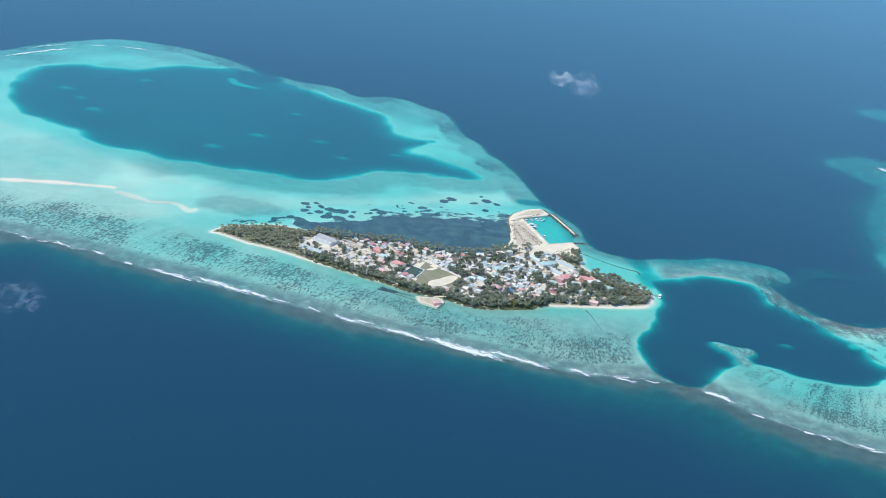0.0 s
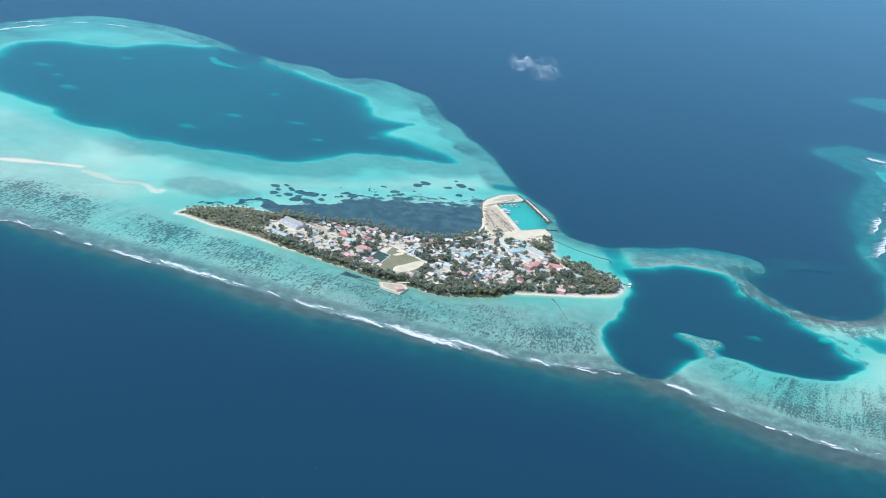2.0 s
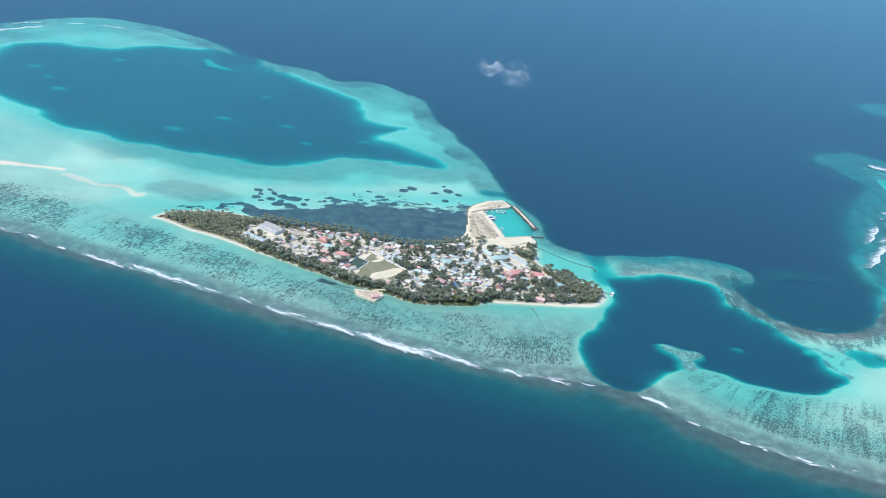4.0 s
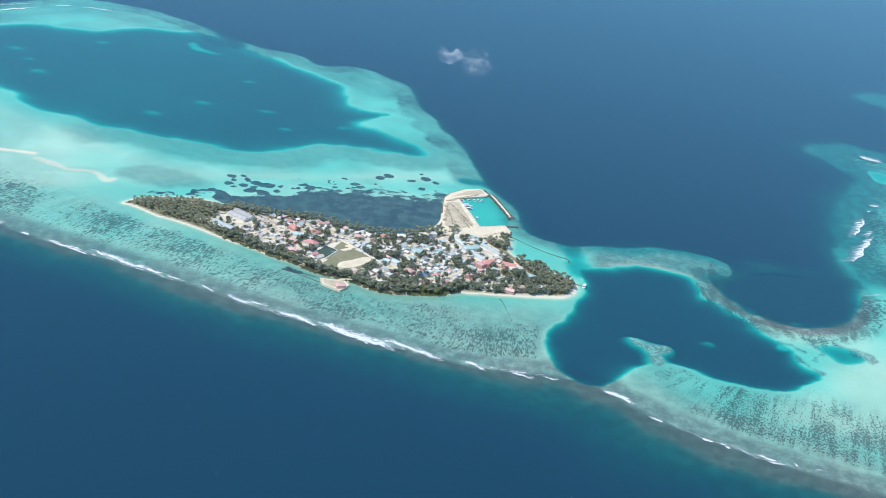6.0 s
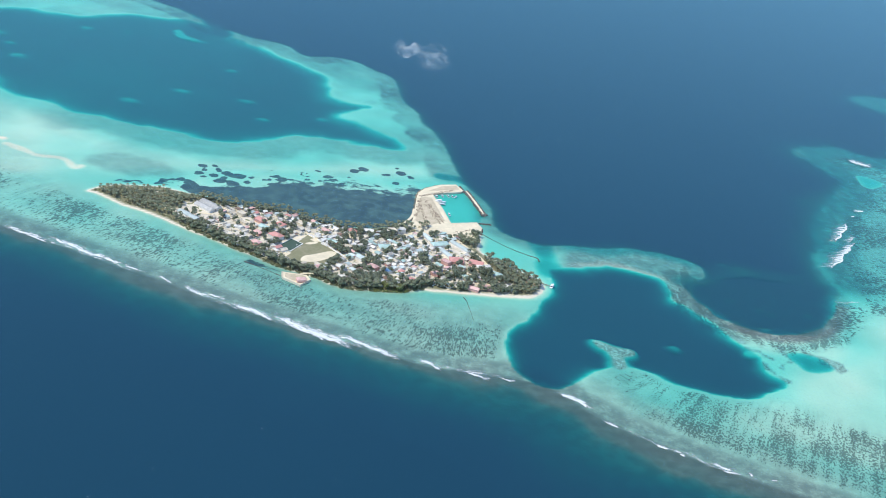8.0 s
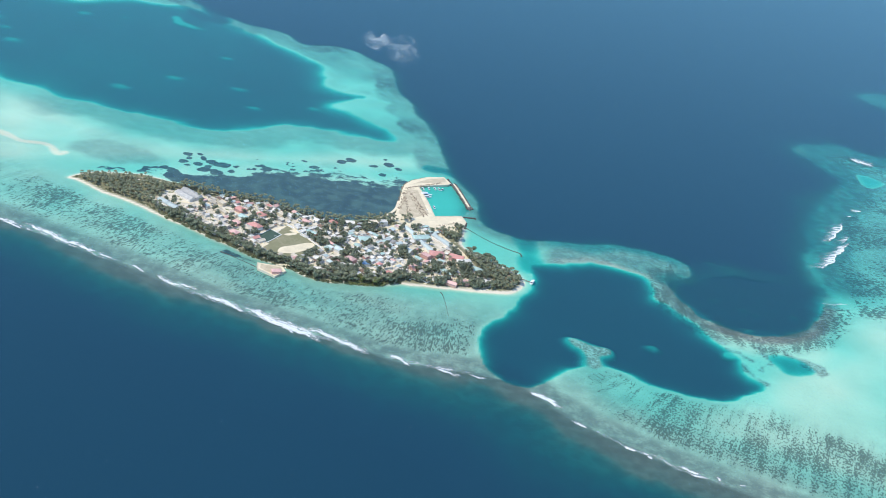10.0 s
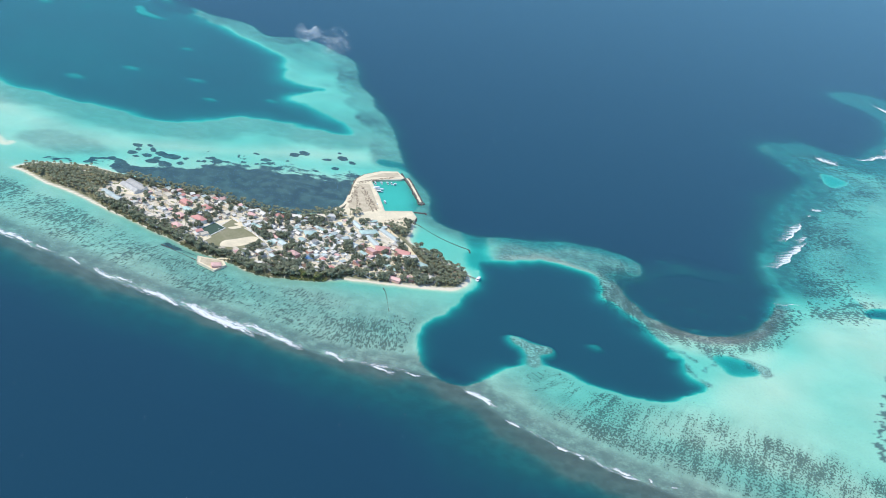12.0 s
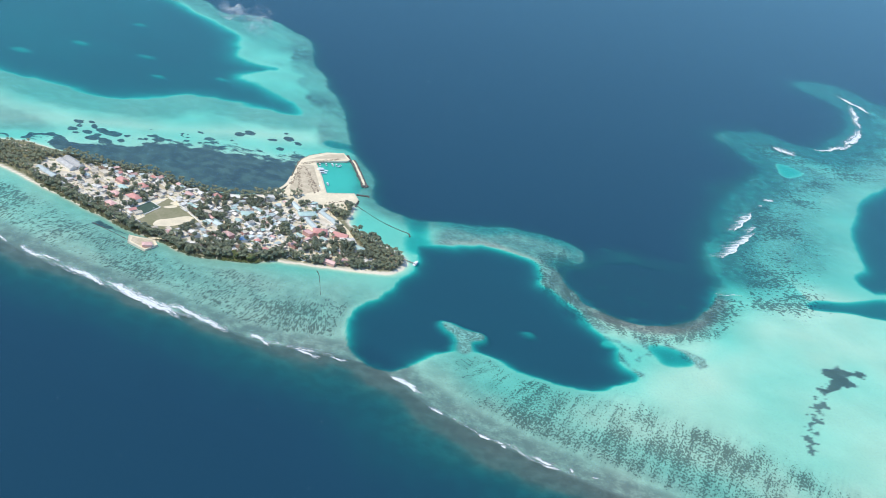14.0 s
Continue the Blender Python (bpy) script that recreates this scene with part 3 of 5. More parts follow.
    for bx, by, wide, deep in ((-244, 1686, 9, 8), (-224, 1691, 9, 8), (-170, 1702, 27, 30)):
        d = np.hypot((x - bx) / wide, (y - by + 0.2 * (bx - x)) / deep) + 0.25 * fbm(x, y, 14, 73)
        grass = np.maximum(grass, 1.0 * ramp(abs(d - 0.95), 0.30 if wide < 20 else 0.17, 0.10) * (y - by + 0.1 * (bx - x) > -2))
        grass = np.maximum(grass, 0.42 * ramp(d, 1.0, 0.9) * (y > by))
    grass = np.maximum(grass, 1.0 * ramp(np.hypot(x + 148, (y - 1712) / 1.2) + 12 * fbm(x, y, 14, 74), 13, 8))
    wq = inside(x, y, rounded(WEED_PATCH)) + 20 * fbm(x, y, 16, 50)
    trail, _, _ = to_line(x, y, [(943, 1500), (925, 1450), (908, 1400), (900, 1360)])
    rubble = np.maximum(rubble, 1.8 * np.maximum(ramp(wq, -3, 3), 0.7 * ramp(trail + 44 * fbm(x, y, 8, 52), -4, -8)))
    grass *= (fringe < -3) * (harbour < 2)
    green = ramp(fringe, 3, 7)
    shade_plants = np.maximum(ramp(fringe, 2, 5) * ramp(fringe, 24, 18) * ramp(x, 330, 290) * ramp(y, 1735, 1700), 0)
    for ring in GROVES:
        shade_plants = np.maximum(shade_plants, ramp(inside(x, y, np.array(ring, float)), -1, 3) * ramp(fringe, 3, 6))
    return depth, s, v, along, coral, rubble, grass, green, shade_plants, pocket


def sheet():
    gx = steps((-25000, 4000), (-5000, 700), (-1500, 50), (-1050, 6), (-820, 3.6), (1020, 5), (1450, 50), (2500, 700), (6000, 4000), (25000, 1))
    gy = steps((-10000, 2000), (0, 120), (960, 20), (1120, 3.2), (1920, 5), (2720, 9), (3050, 60), (4200, 700), (6200, 3000), (30000, 1))
    x, y = np.meshgrid(gx, gy)
    depth, s, v, along, coral, rubble, grass, green, undergrowth, pocket = relief(x, y)
    z = np.where(depth > 0, -0.25 * depth - 0.12, -depth)
    nx, ny = len(gx), len(gy)
    me = bpy.data.meshes.new("ground")
    i = np.arange((nx - 1) * (ny - 1))
    a = i // (nx - 1) * nx + i % (nx - 1)
    loops = np.stack([a, a + 1, a + nx + 1, a + nx], 1)
    me.vertices.add(nx * ny)
    me.vertices.foreach_set("co", np.stack([x, y, z], -1).ravel())
    me.loops.add(loops.size)
    me.loops.foreach_set("vertex_index", loops.ravel())
    me.polygons.add(len(i))
    me.polygons.foreach_set("loop_start", np.arange(len(i)) * 4)
    me.update(calc_edges=True)
    me.shade_smooth()
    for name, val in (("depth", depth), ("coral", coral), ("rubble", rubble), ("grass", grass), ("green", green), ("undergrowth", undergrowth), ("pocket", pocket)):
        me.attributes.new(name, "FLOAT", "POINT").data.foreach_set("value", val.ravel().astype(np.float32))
    ridge, ne = (x > 400) & (y > 1388), (x > 800) & (y > 1600)
    wu = np.where(ne, (y - 0.5 * x) * 0.45, np.where(ridge, x * 0.75, along - 0.08 * v * ramp(x, 470, 300)))
    wv = np.where(ne, (x + 0.5 * y) * 0.5, np.where(ridge, y * 1.3, v))
    way = np.stack([wu, wv, np.zeros_like(x)], -1)
    me.attributes.new("reef_way", "FLOAT_VECTOR", "POINT").data.foreach_set("vector", way.ravel().astype(np.float32))
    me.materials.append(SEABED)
    return tagged(new("ground", me), "coral reef flat, sandy lagoons and island ground under clear sea", "ground", kind="structure")


sheet()
me = bpy.data.meshes.new("water")
me.from_pydata([(-25000, -10000, 0), (25000, -10000, 0), (25000, 30000, 0), (-25000, 30000, 0)], [], [(0, 1, 2, 3)])
me.materials.append(WATER)
sea = tagged(new("water", me), "clear blue tropical sea with a light ripple", "sea", kind="structure")
sea.visible_shadow = False


# ---- helpers for things ----
def link(name, verts, faces, material, parent=None, label="", smooth=False):
    me = bpy.data.meshes.new(name)
    me.from_pydata([tuple(v) for v in verts], [], faces)
    me.materials.append(material)
    if smooth:
        me.shade_smooth()
    ob = new(name, me)
    if parent is not None:
        ob.parent = parent
    if label:
        ob["label"] = label
    return ob


def part(name, bm, material, parent=None, label="", smooth=False):
    me = bpy.data.meshes.new(name)
    bm.to_mesh(me)
    bm.free()
    me.materials.append(material)
    if smooth:
        me.shade_smooth()
    ob = new(name, me)
    if parent is not None:
        ob.parent = parent
    if label:
        ob["label"] = label
    return ob


def thing(name, m, label, category, group="", kind=""):
    e = new(name)
    e.matrix_world = m
    return tagged(e, label, category, group, kind)


def box(bm, x0, x1, y0, y1, z0, z1):
    v = [bm.verts.new((x, y, z)) for z in (z0, z1) for x, y in ((x0, y0), (x1, y0), (x1, y1), (x0, y1))]
    for f in ((3, 2, 1, 0), (4, 5, 6, 7), (0, 1, 5, 4), (1, 2, 6, 5), (2, 3, 7, 6), (3, 0, 4, 7)):
        bm.faces.new([v[i] for i in f])


def slab(name, outline, top, bottom, material, label="", category="", kind="structure", parent=None, bevel=0.0):
    """A level slab with the outline's shape."""
    bm = bmesh.new()
    f = bm.faces.new([bm.verts.new((*p, bottom)) for p in outline])
    f.normal_update()
    if f.normal.z > 0:
        f.normal_flip()
    r = bmesh.ops.extrude_face_region(bm, geom=[f])
    bmesh.ops.translate(bm, verts=[v for v in r["geom"] if isinstance(v, bmesh.types.BMVert)], vec=(0, 0, top - bottom))
    bmesh.ops.recalc_face_normals(bm, faces=bm.faces)
    if bevel:
        bmesh.ops.bevel(bm, geom=[e for e in bm.edges if abs(e.verts[0].co.z - top) < 0.01 and abs(e.verts[1].co.z - top) < 0.01], offset=bevel, segments=1, affect="EDGES")
    bmesh.ops.triangulate(bm, faces=[f for f in bm.faces if len(f.verts) > 4])
    return tagged(part(name, bm, material, parent), label, category, kind=kind)


def band(line, width, z0, z1, closed=False):
    """A bmesh of a wall or path of that width along a line."""
    bm, n = bmesh.new(), len(line)
    rows = []
    for i, p in enumerate(line):
        a = line[i - 1] if i or closed else p
        b = line[(i + 1) % n] if i < n - 1 or closed else p
        d = Vector((b[0] - a[0], b[1] - a[1])).normalized()
        q = Vector((-d.y, d.x)) * width / 2
        rows.append([bm.verts.new((p[0] + s * q.x, p[1] + s * q.y, z)) for s, z in ((1, z0), (1, z1), (-1, z1), (-1, z0))])
    for i in range(n if closed else n - 1):
        a, b = rows[i], rows[(i + 1) % n]
        for k in range(4):
            bm.faces.new((a[k], a[(k + 1) % 4], b[(k + 1) % 4], b[k]))
    if not closed:
        bm.faces.new(rows[0][::-1])
        bm.faces.new(rows[-1])
    bmesh.ops.recalc_face_normals(bm, faces=bm.faces)
    return bm


def scatter_mesh(name, base_verts, base_faces, places, material, label, category, kind="stuff"):
    """Many small solids joined into one mesh: places are (x, y, z, size, turn, flatness)."""
    bv, out, faces = np.array(base_verts, float), [], []
    for i, (x, y, z, s, a, k) in enumerate(places):
        c, d = math.cos(a), math.sin(a)
        v = bv * (s, s, s * k)
        out.append(np.stack([v[:, 0] * c - v[:, 1] * d + x, v[:, 0] * d + v[:, 1] * c + y, v[:, 2] + z], 1))
        faces += [tuple(j + i * len(bv) for j in f) for f in base_faces]
    me = bpy.data.meshes.new(name)
    me.from_pydata(np.vstack(out).tolist(), [], faces)
    me.materials.append(material)
    return tagged(new(name, me), label, category, kind=kind)


def lump(seed, sub=1, rough=0.25):
    """Vertices and faces of an uneven rock."""
    bm = bmesh.new()
    bmesh.ops.create_icosphere(bm, subdivisions=sub, radius=1)
    rr = random.Random(seed)
    v = [tuple(q.co * (1 + rr.uniform(-rough, rough))) for q in bm.verts]
    f = [tuple(q.index for q in g.verts) for g in bm.faces]
    bm.free()
    return v, f


# ---- materials of land and things ----
def leafy(*args, **more):
    """A leaf surface that lets part of the light through."""
    mat = plain(*args, **more)
    n, l = mat.node_tree.nodes, mat.node_tree.links
    base = n["Principled BSDF"]
    thin, mix = n.new("ShaderNodeBsdfTranslucent"), n.new("ShaderNodeMixShader")
    l.new(base.inputs["Base Color"].links[0].from_socket, thin.inputs["Color"])
    mix.inputs[0].default_value = 0.5
    l.new(base.outputs[0], mix.inputs[1])
    l.new(thin.outputs[0], mix.inputs[2])
    l.new(mix.outputs[0], n["Material Output"].inputs["Surface"])
    return mat


TURF = plain("dry_turf", (0.20, 0.20, 0.105), (0.27, 0.25, 0.15), 0.05, 0.95)
COURT = plain("court_turf", (0.045, 0.085, 0.06), (0.06, 0.10, 0.07), 0.2, 0.9)
WHITE = plain("white_paint", (0.78, 0.77, 0.72), (0.66, 0.65, 0.60), 0.5, 0.5)
HULL = plain("white_hull", (0.80, 0.81, 0.82), (0.70, 0.72, 0.74), 0.8, 0.3)
CABIN = plain("cabin_glass", (0.05, 0.07, 0.09), (0.08, 0.10, 0.12), 0.8, 0.15)
WOOD = plain("weathered_timber", (0.30, 0.25, 0.19), (0.20, 0.17, 0.13), 0.6, 0.85)
BARK = plain("palm_bark", (0.20, 0.16, 0.12), (0.13, 0.11, 0.085), 1.2, 0.95)
LEAF = leafy("broad_leaf", (0.185, 0.220, 0.150), (0.300, 0.330, 0.225), 0.25, 0.6, vary=0.3)
LIME = leafy("bright_leaf", (0.22, 0.25, 0.095), (0.29, 0.31, 0.13), 0.25, 0.6, vary=0.25)
FROND = leafy("palm_frond", (0.200, 0.232, 0.142), (0.310, 0.332, 0.210), 0.2, 0.5, vary=0.3)
HEAP = plain("heaped_rubble", (0.34, 0.27, 0.19), (0.22, 0.175, 0.125), 0.5, 0.95, vary=0.3)
WALLS = [plain("wall_" + n, a, b, 0.4, 0.85, vary=0.12) for n, a, b in (("white", (0.74, 0.72, 0.66), (0.62, 0.60, 0.55)), ("cream", (0.70, 0.62, 0.46), (0.60, 0.53, 0.40)), ("coral", (0.60, 0.36, 0.30), (0.52, 0.30, 0.26)), ("grey", (0.45, 0.44, 0.41), (0.36, 0.35, 0.33)))]
ROOFS = {n: plain("roof_" + n, a, b, 0.22, r, vary=v) for n, a, b, r, v in (
    ("white", (0.74, 0.71, 0.63), (0.60, 0.58, 0.51), 0.6, 0.15), ("grey", (0.44, 0.43, 0.39), (0.32, 0.31, 0.28), 0.5, 0.25),
    ("cream", (0.66, 0.60, 0.47), (0.54, 0.47, 0.36), 0.8, 0.15), ("sky", (0.54, 0.61, 0.57), (0.45, 0.52, 0.49), 0.45, 0.15),
    ("green", (0.42, 0.56, 0.50), (0.32, 0.44, 0.39), 0.5, 0.15), ("pink", (0.66, 0.42, 0.37), (0.56, 0.35, 0.31), 0.6, 0.18),
    ("red", (0.62, 0.30, 0.25), (0.54, 0.26, 0.22), 0.55, 0.12), ("rust", (0.30, 0.20, 0.14), (0.22, 0.15, 0.11), 0.8, 0.25),
    ("blue", (0.17, 0.30, 0.46), (0.13, 0.24, 0.38), 0.5, 0.05))}


def foam_material():
    m = Mat("sea_foam", 0.9)
    p = m.where()
    m.color(m.mix(m.noise(p, 0.3), (0.72, 0.74, 0.74), (0.60, 0.65, 0.67)))
    thick = m.attr("thick").outputs["Fac"]
    torn = m.math("MULTIPLY", m.math("SUBTRACT", m.noise(m.attr("foam_way").outputs["Vector"], 1.0, 6, 0.72, 0.6), 0.5), 2.6)
    m.put(m.math("MULTIPLY", m.step(m.math("ADD", thick, torn), 0.35, 1.1), 0.95), m.b.inputs["Alpha"])
    return m.m


def cloud_material():
    """Thin vapour that sends light on to both sides."""
    m = Mat("thin_vapour", 1.0)
    p = m.where()
    m.n.remove(m.b)
    thick = m.attr("thick").outputs["Fac"]
    puff = m.noise(m.stretch(p, (0.7, 1, 1.2)), 0.055, 8, 0.66, 1.6)
    cover = m.math("MULTIPLY", m.step(m.math("MULTIPLY", thick, m.math("MULTIPLY", puff, puff)), 0.10, 0.46), 0.24)
    front, back, lit, clear, mix = m.node("BsdfDiffuse"), m.node("BsdfTranslucent"), m.node("MixShader"), m.node("BsdfTransparent"), m.node("MixShader")
    for side in (front, back):
        side.inputs["Color"].default_value = (0.9, 0.92, 0.95, 1)
    m.put(front.outputs[0], lit.inputs[1])
    m.put(back.outputs[0], lit.inputs[2])
    m.put(cover, mix.inputs[0])
    m.put(clear.outputs[0], mix.inputs[1])
    m.put(lit.outputs[0], mix.inputs[2])
    m.put(mix.outputs[0], m.n["Material Output"].inputs["Surface"])
    return m.m


FOAM, VAPOUR = foam_material(), cloud_material()

# ---- harbour ----
slab("quay", QUAY, 1.9, -1.6, SAND, "pale reclaimed sand quay round the harbour basin", "quay", bevel=0.4)
EDGE = [(253, 1879), (249, 1870), (205, 1843), (226, 1791), (243, 1741), (282, 1760), (291, 1741)]
tagged(part("quay_wall", band(EDGE, 2.2, -1.6, 2.1), CONCRETE), "pale concrete wall along the harbour basin", "quay wall", kind="structure")
rv, rf = lump(3)
rr = random.Random(5)


def rock_line(name, line, count, spread, size, top, label, category="breakwater", material=ROCK):
    """Loose rocks heaped along a line."""
    pts, places = rounded(line, False, 8), []
    for i in range(count):
        t = rr.random() * (len(pts) - 1)
        k = int(t)
        p = pts[k] + (pts[k + 1] - pts[k]) * (t - k)
        d = pts[k + 1] - pts[k]
        q = np.array((-d[1], d[0])) / np.linalg.norm(d)
        o = rr.gauss(0, spread)
        places.append((p[0] + q[0] * o, p[1] + q[1] * o, max(top - abs(o) / max(spread, 0.1) * 0.6, -0.3), size * rr.uniform(0.6, 1.3), rr.random() * 6.3, 0.75))
    return scatter_mesh(name, rv, rf, places, material, label, category)


BREAK = [(257, 1880), (263, 1868), (276, 1836), (290, 1800)]
tagged(part("breakwater_core", band([tuple(q) for q in rounded(BREAK, False, 4)], 5.4, -2, 1.6), SAND), "sandy top of the harbour breakwater", "breakwater", kind="structure")
for off in (-2.9, 2.9):
    rock_line("breakwater_rocks", [(x + off * 0.93, y + off * 0.37) for x, y in BREAK], 360, 0.7, 1.2, 1.5, "dark boulders along the breakwater's side")
rock_line("breakwater_rocks", [(287, 1795), (291, 1796), (295, 1800)], 60, 1.2, 1.2, 1.2, "dark boulders round the breakwater's head")
rock_line("breakwater_rocks", [(253, 1881), (247, 1895)], 60, 0.9, 1.2, 1.4, "dark boulders at the quay's corner")
rock_line("rock_spit", [(285, 1762), (303, 1766)], 90, 0.8, 1.0, 0.6, "short dark rock spit at the harbour mouth", "rock spit")
rock_line("rock_revetment", [(291, 1742), (290, 1722)], 80, 0.8, 1.1, 0.9, "dark boulders under the quay's eastern edge", "revetment")
rock_line("rock_revetment", [(182, 1712), (186, 1728), (184, 1771), (182, 1815), (183, 1839), (191, 1861), (213, 1887), (240, 1900)], 300, 0.8, 0.8, 0.5, "grey boulders along the quay's outer edge", "revetment", HEAP)
rock_line("groyne", [(291, 1727), (331, 1696), (361, 1681), (376, 1676), (379, 1666)], 520, 0.35, 0.42, 0.08, "low dark rock groyne across the shallows", "groyne")
rock_line("sea_wall_rocks", [(-17, 1504), (9, 1493), (41, 1479)], 260, 0.5, 0.42, -0.05, "low dark rocks along a sunken sea wall", "sea wall")
rock_line("pipe_cover", [(278, 1512), (284, 1499), (296, 1451)], 120, 0.3, 0.36, -0.1, "dark line of stones over a pipe on the reef", "pipe cover")
GRAVEL = plain("brown_gravel", (0.58, 0.49, 0.34), (0.44, 0.37, 0.25), 0.12)
slab("gravel_yard", [(190, 1822), (206, 1826), (220, 1786), (234, 1746), (204, 1708), (190, 1730), (189, 1775)], 1.94, 1.6, GRAVEL, "brown gravel storage yard on the quay", "yard")
slab("gravel_yard", [(196, 1848), (218, 1880), (240, 1893), (247, 1880), (212, 1858)], 1.94, 1.6, GRAVEL, "brown gravel strip along the quay's northern arm", "yard")
tagged(part("quay_apron", band([tuple(q) for q in rounded([(184, 1772), (184, 1746), (180, 1727), (171, 1708), (160, 1696)], False, 5)], 4.0, -1.0, 1.5), SAND), "curved strip of pale sand joining the quay to the shore", "quay", kind="structure")
# material heaps and boulders stored on the quay
heaps = []
for a, b, n in (((197, 1813), (232, 1737), 70), ((187, 1823), (238, 1872), 75), ((190, 1816), (190, 1744), 60), ((186, 1807), (213, 1708), 60), ((201, 1794), (227, 1733), 40), ((251, 1709), (276, 1731), 16)):
    for i in range(n * 2):
        t = rr.random()
        heaps.append((a[0] + (b[0] - a[0]) * t + rr.gauss(0, 1.6), a[1] + (b[1] - a[1]) * t + rr.gauss(0, 1.6), 1.9, rr.uniform(0.4, 1.25), rr.random() * 6.3, 0.6))
scatter_mesh("rubble_heaps", rv, rf, heaps, HEAP, "brown heaps of coral rubble stored on the quay", "rubble")


# ---- boats ----
def boat(x, y, turn, length, beam, cabins=1, label="white motor boat moored in the harbour"):
    b = thing("boat", pose(x, y, 0, 0, 0, turn), label, "boat", "moored boats")
    n, rows = 9, []
    bm = bmesh.new()
    for i in range(n):
        t = i / (n - 1)
        w = beam / 2 * (1 - max(0, (t - 0.45) / 0.55) ** 2.2) * (0.86 + 0.14 * min(1, t * 4)) + 0.03
        sheer = 0.9 + 0.7 * t ** 2.5
        xx = (t - 0.5) * length
        rows.append([bm.verts.new(v) for v in ((xx, -w, sheer), (xx, -w * 0.82, 0.1), (xx, 0, -0.5), (xx, w * 0.82, 0.1), (xx, w, sheer))])
    for a, c in zip(rows[:-1], rows[1:]):
        for k in range(4):
            bm.faces.new((a[k], a[k + 1], c[k + 1], c[k]))
    bm.faces.new(rows[0])
    bmesh.ops.recalc_face_normals(bm, faces=bm.faces)
    part("hull", bm, HULL, b)
    bm = bmesh.new()
    for i in range(n - 1):
        t0, t1 = i / (n - 1), (i + 1) / (n - 1)
        q = []
        for t, s in ((t0, -1), (t1, -1), (t1, 1), (t0, 1)):
            w = beam / 2 * (1 - max(0, (t - 0.45) / 0.55) ** 2.2) * 0.95 + 0.02
            q.append(bm.verts.new(((t - 0.5) * length, s * w, 0.78 + 0.7 * t ** 2.5)))
        bm.faces.new(q)
    part("deck", bm, HULL, b)
    for c in range(cabins):
        s = 1 - 0.3 * c
        bm = bmesh.new()
        box(bm, -length * 0.30 * s, length * 0.16 * s, -beam * 0.34 * s, beam * 0.34 * s, 0.85 + c * 1.9, 2.3 + c * 1.9)
        part("cabin", bm, CABIN if c == 0 else HULL, b, "dark-windowed cabin" if c == 0 else "white upper cabin")
        bm = bmesh.new()
        box(bm, -length * 0.34 * s, length * 0.2 * s, -beam * 0.4 * s, beam * 0.4 * s, 2.3 + c * 1.9, 2.55 + c * 1.9)
        bmesh.ops.bevel(bm, geom=bm.edges, offset=0.08, segments=1, affect="EDGES")
        part("canopy", bm, HULL, b)
    return b


boat(220, 1818, 20, 21, 6.5, 2, "large white ferry with two decks moored at the quay")
boat(224, 1810, 24, 13, 4.0, 1)
boat(238, 1776, 115, 9, 2.8, 1)
for bx, by, bt in ((213, 1838, 120), (222, 1843, 118), (231, 1847, 122), (237, 1849, 117), (243, 1849, 60), (229, 1760, 112)):
    boat(bx, by, bt, rr.uniform(6, 9.5), rr.uniform(2.1, 2.8), 1, "small white boat moored at the quay wall")
boat(398, 1592, 75, 14, 5.0, 1, "white boat moored at the timber jetty")
jetty = thing("jetty", pose(0, 0, 0), "timber jetty at the island's eastern beach", "jetty")
part("walkway", band([(380, 1595), (396, 1590)], 1.6, 0.9, 1.1), WOOD, jetty)
for i in range(8):
    bm = bmesh.new()
    bmesh.ops.create_cone(bm, segments=6, radius1=0.14, radius2=0.12, depth=3.0, cap_ends=True, matrix=Matrix.Translation((382 + (i // 2) * 4.3, 1594.3 - (i // 2) * 1.35 + (i % 2 - 0.5) * 1.2, -0.4)))
    part("pile", bm, WOOD, jetty)

# ---- roads, field, platform ----
PATHS = {"quay": ([(149, 1636), (163, 1649), (198, 1689), (219, 1714), (238, 1737)], 6), "field_north": ([(5, 1538), (44, 1608), (61, 1597), (103, 1558), (151, 1541)], 4.5),
         "harbour_street": ([(226, 1721), (248, 1693), (271, 1665), (291, 1640), (303, 1619)], 8), "high_street": ([(-159, 1619), (-117, 1623), (-69, 1626), (-9, 1619), (45, 1619), (101, 1628), (151, 1640), (206, 1677)], 4),
         "school_street": ([(219, 1618), (253, 1630), (289, 1645)], 4), "south_street": ([(61, 1493), (109, 1513), (161, 1525), (221, 1538), (291, 1554), (341, 1569)], 3.5),
         "cross_street": ([(116, 1551), (141, 1590), (163, 1629), (171, 1656)], 3.5), "east_street": ([(191, 1514), (213, 1562), (236, 1603), (249, 1630)], 3.5), "lane": ([(255, 1522), (281, 1573), (299, 1616)], 3.5)}
for line, wd in PATHS.values():
    tagged(part("road", band([tuple(q) for q in rounded(line, False, 5)], wd, 1.35, 1.66), SAND), "unpaved road of pale coral sand", "road", kind="structure")
slab("sand_yard", [(206, 1684), (236, 1721), (286, 1721), (288, 1701), (270, 1701), (250, 1694), (230, 1697)], 1.67, 1.3, SAND, "open yard of bare pale sand beside the harbour", "yard")
FIELD = [(23, 1530), (48, 1613), (60, 1605), (108, 1563), (90, 1542), (68, 1514)]
slab("playing_field", FIELD, 1.68, 1.3, TURF, "worn football field with dry grass", "playing field")
slab("bare_patch", [tuple(q) for q in rounded([(54, 1530), (55, 1545), (69, 1558), (86, 1574), (96, 1572), (91, 1556), (77, 1538), (62, 1530)])], 1.72, 1.5, SAND, "bare sandy patch worn into the field", "bare ground")
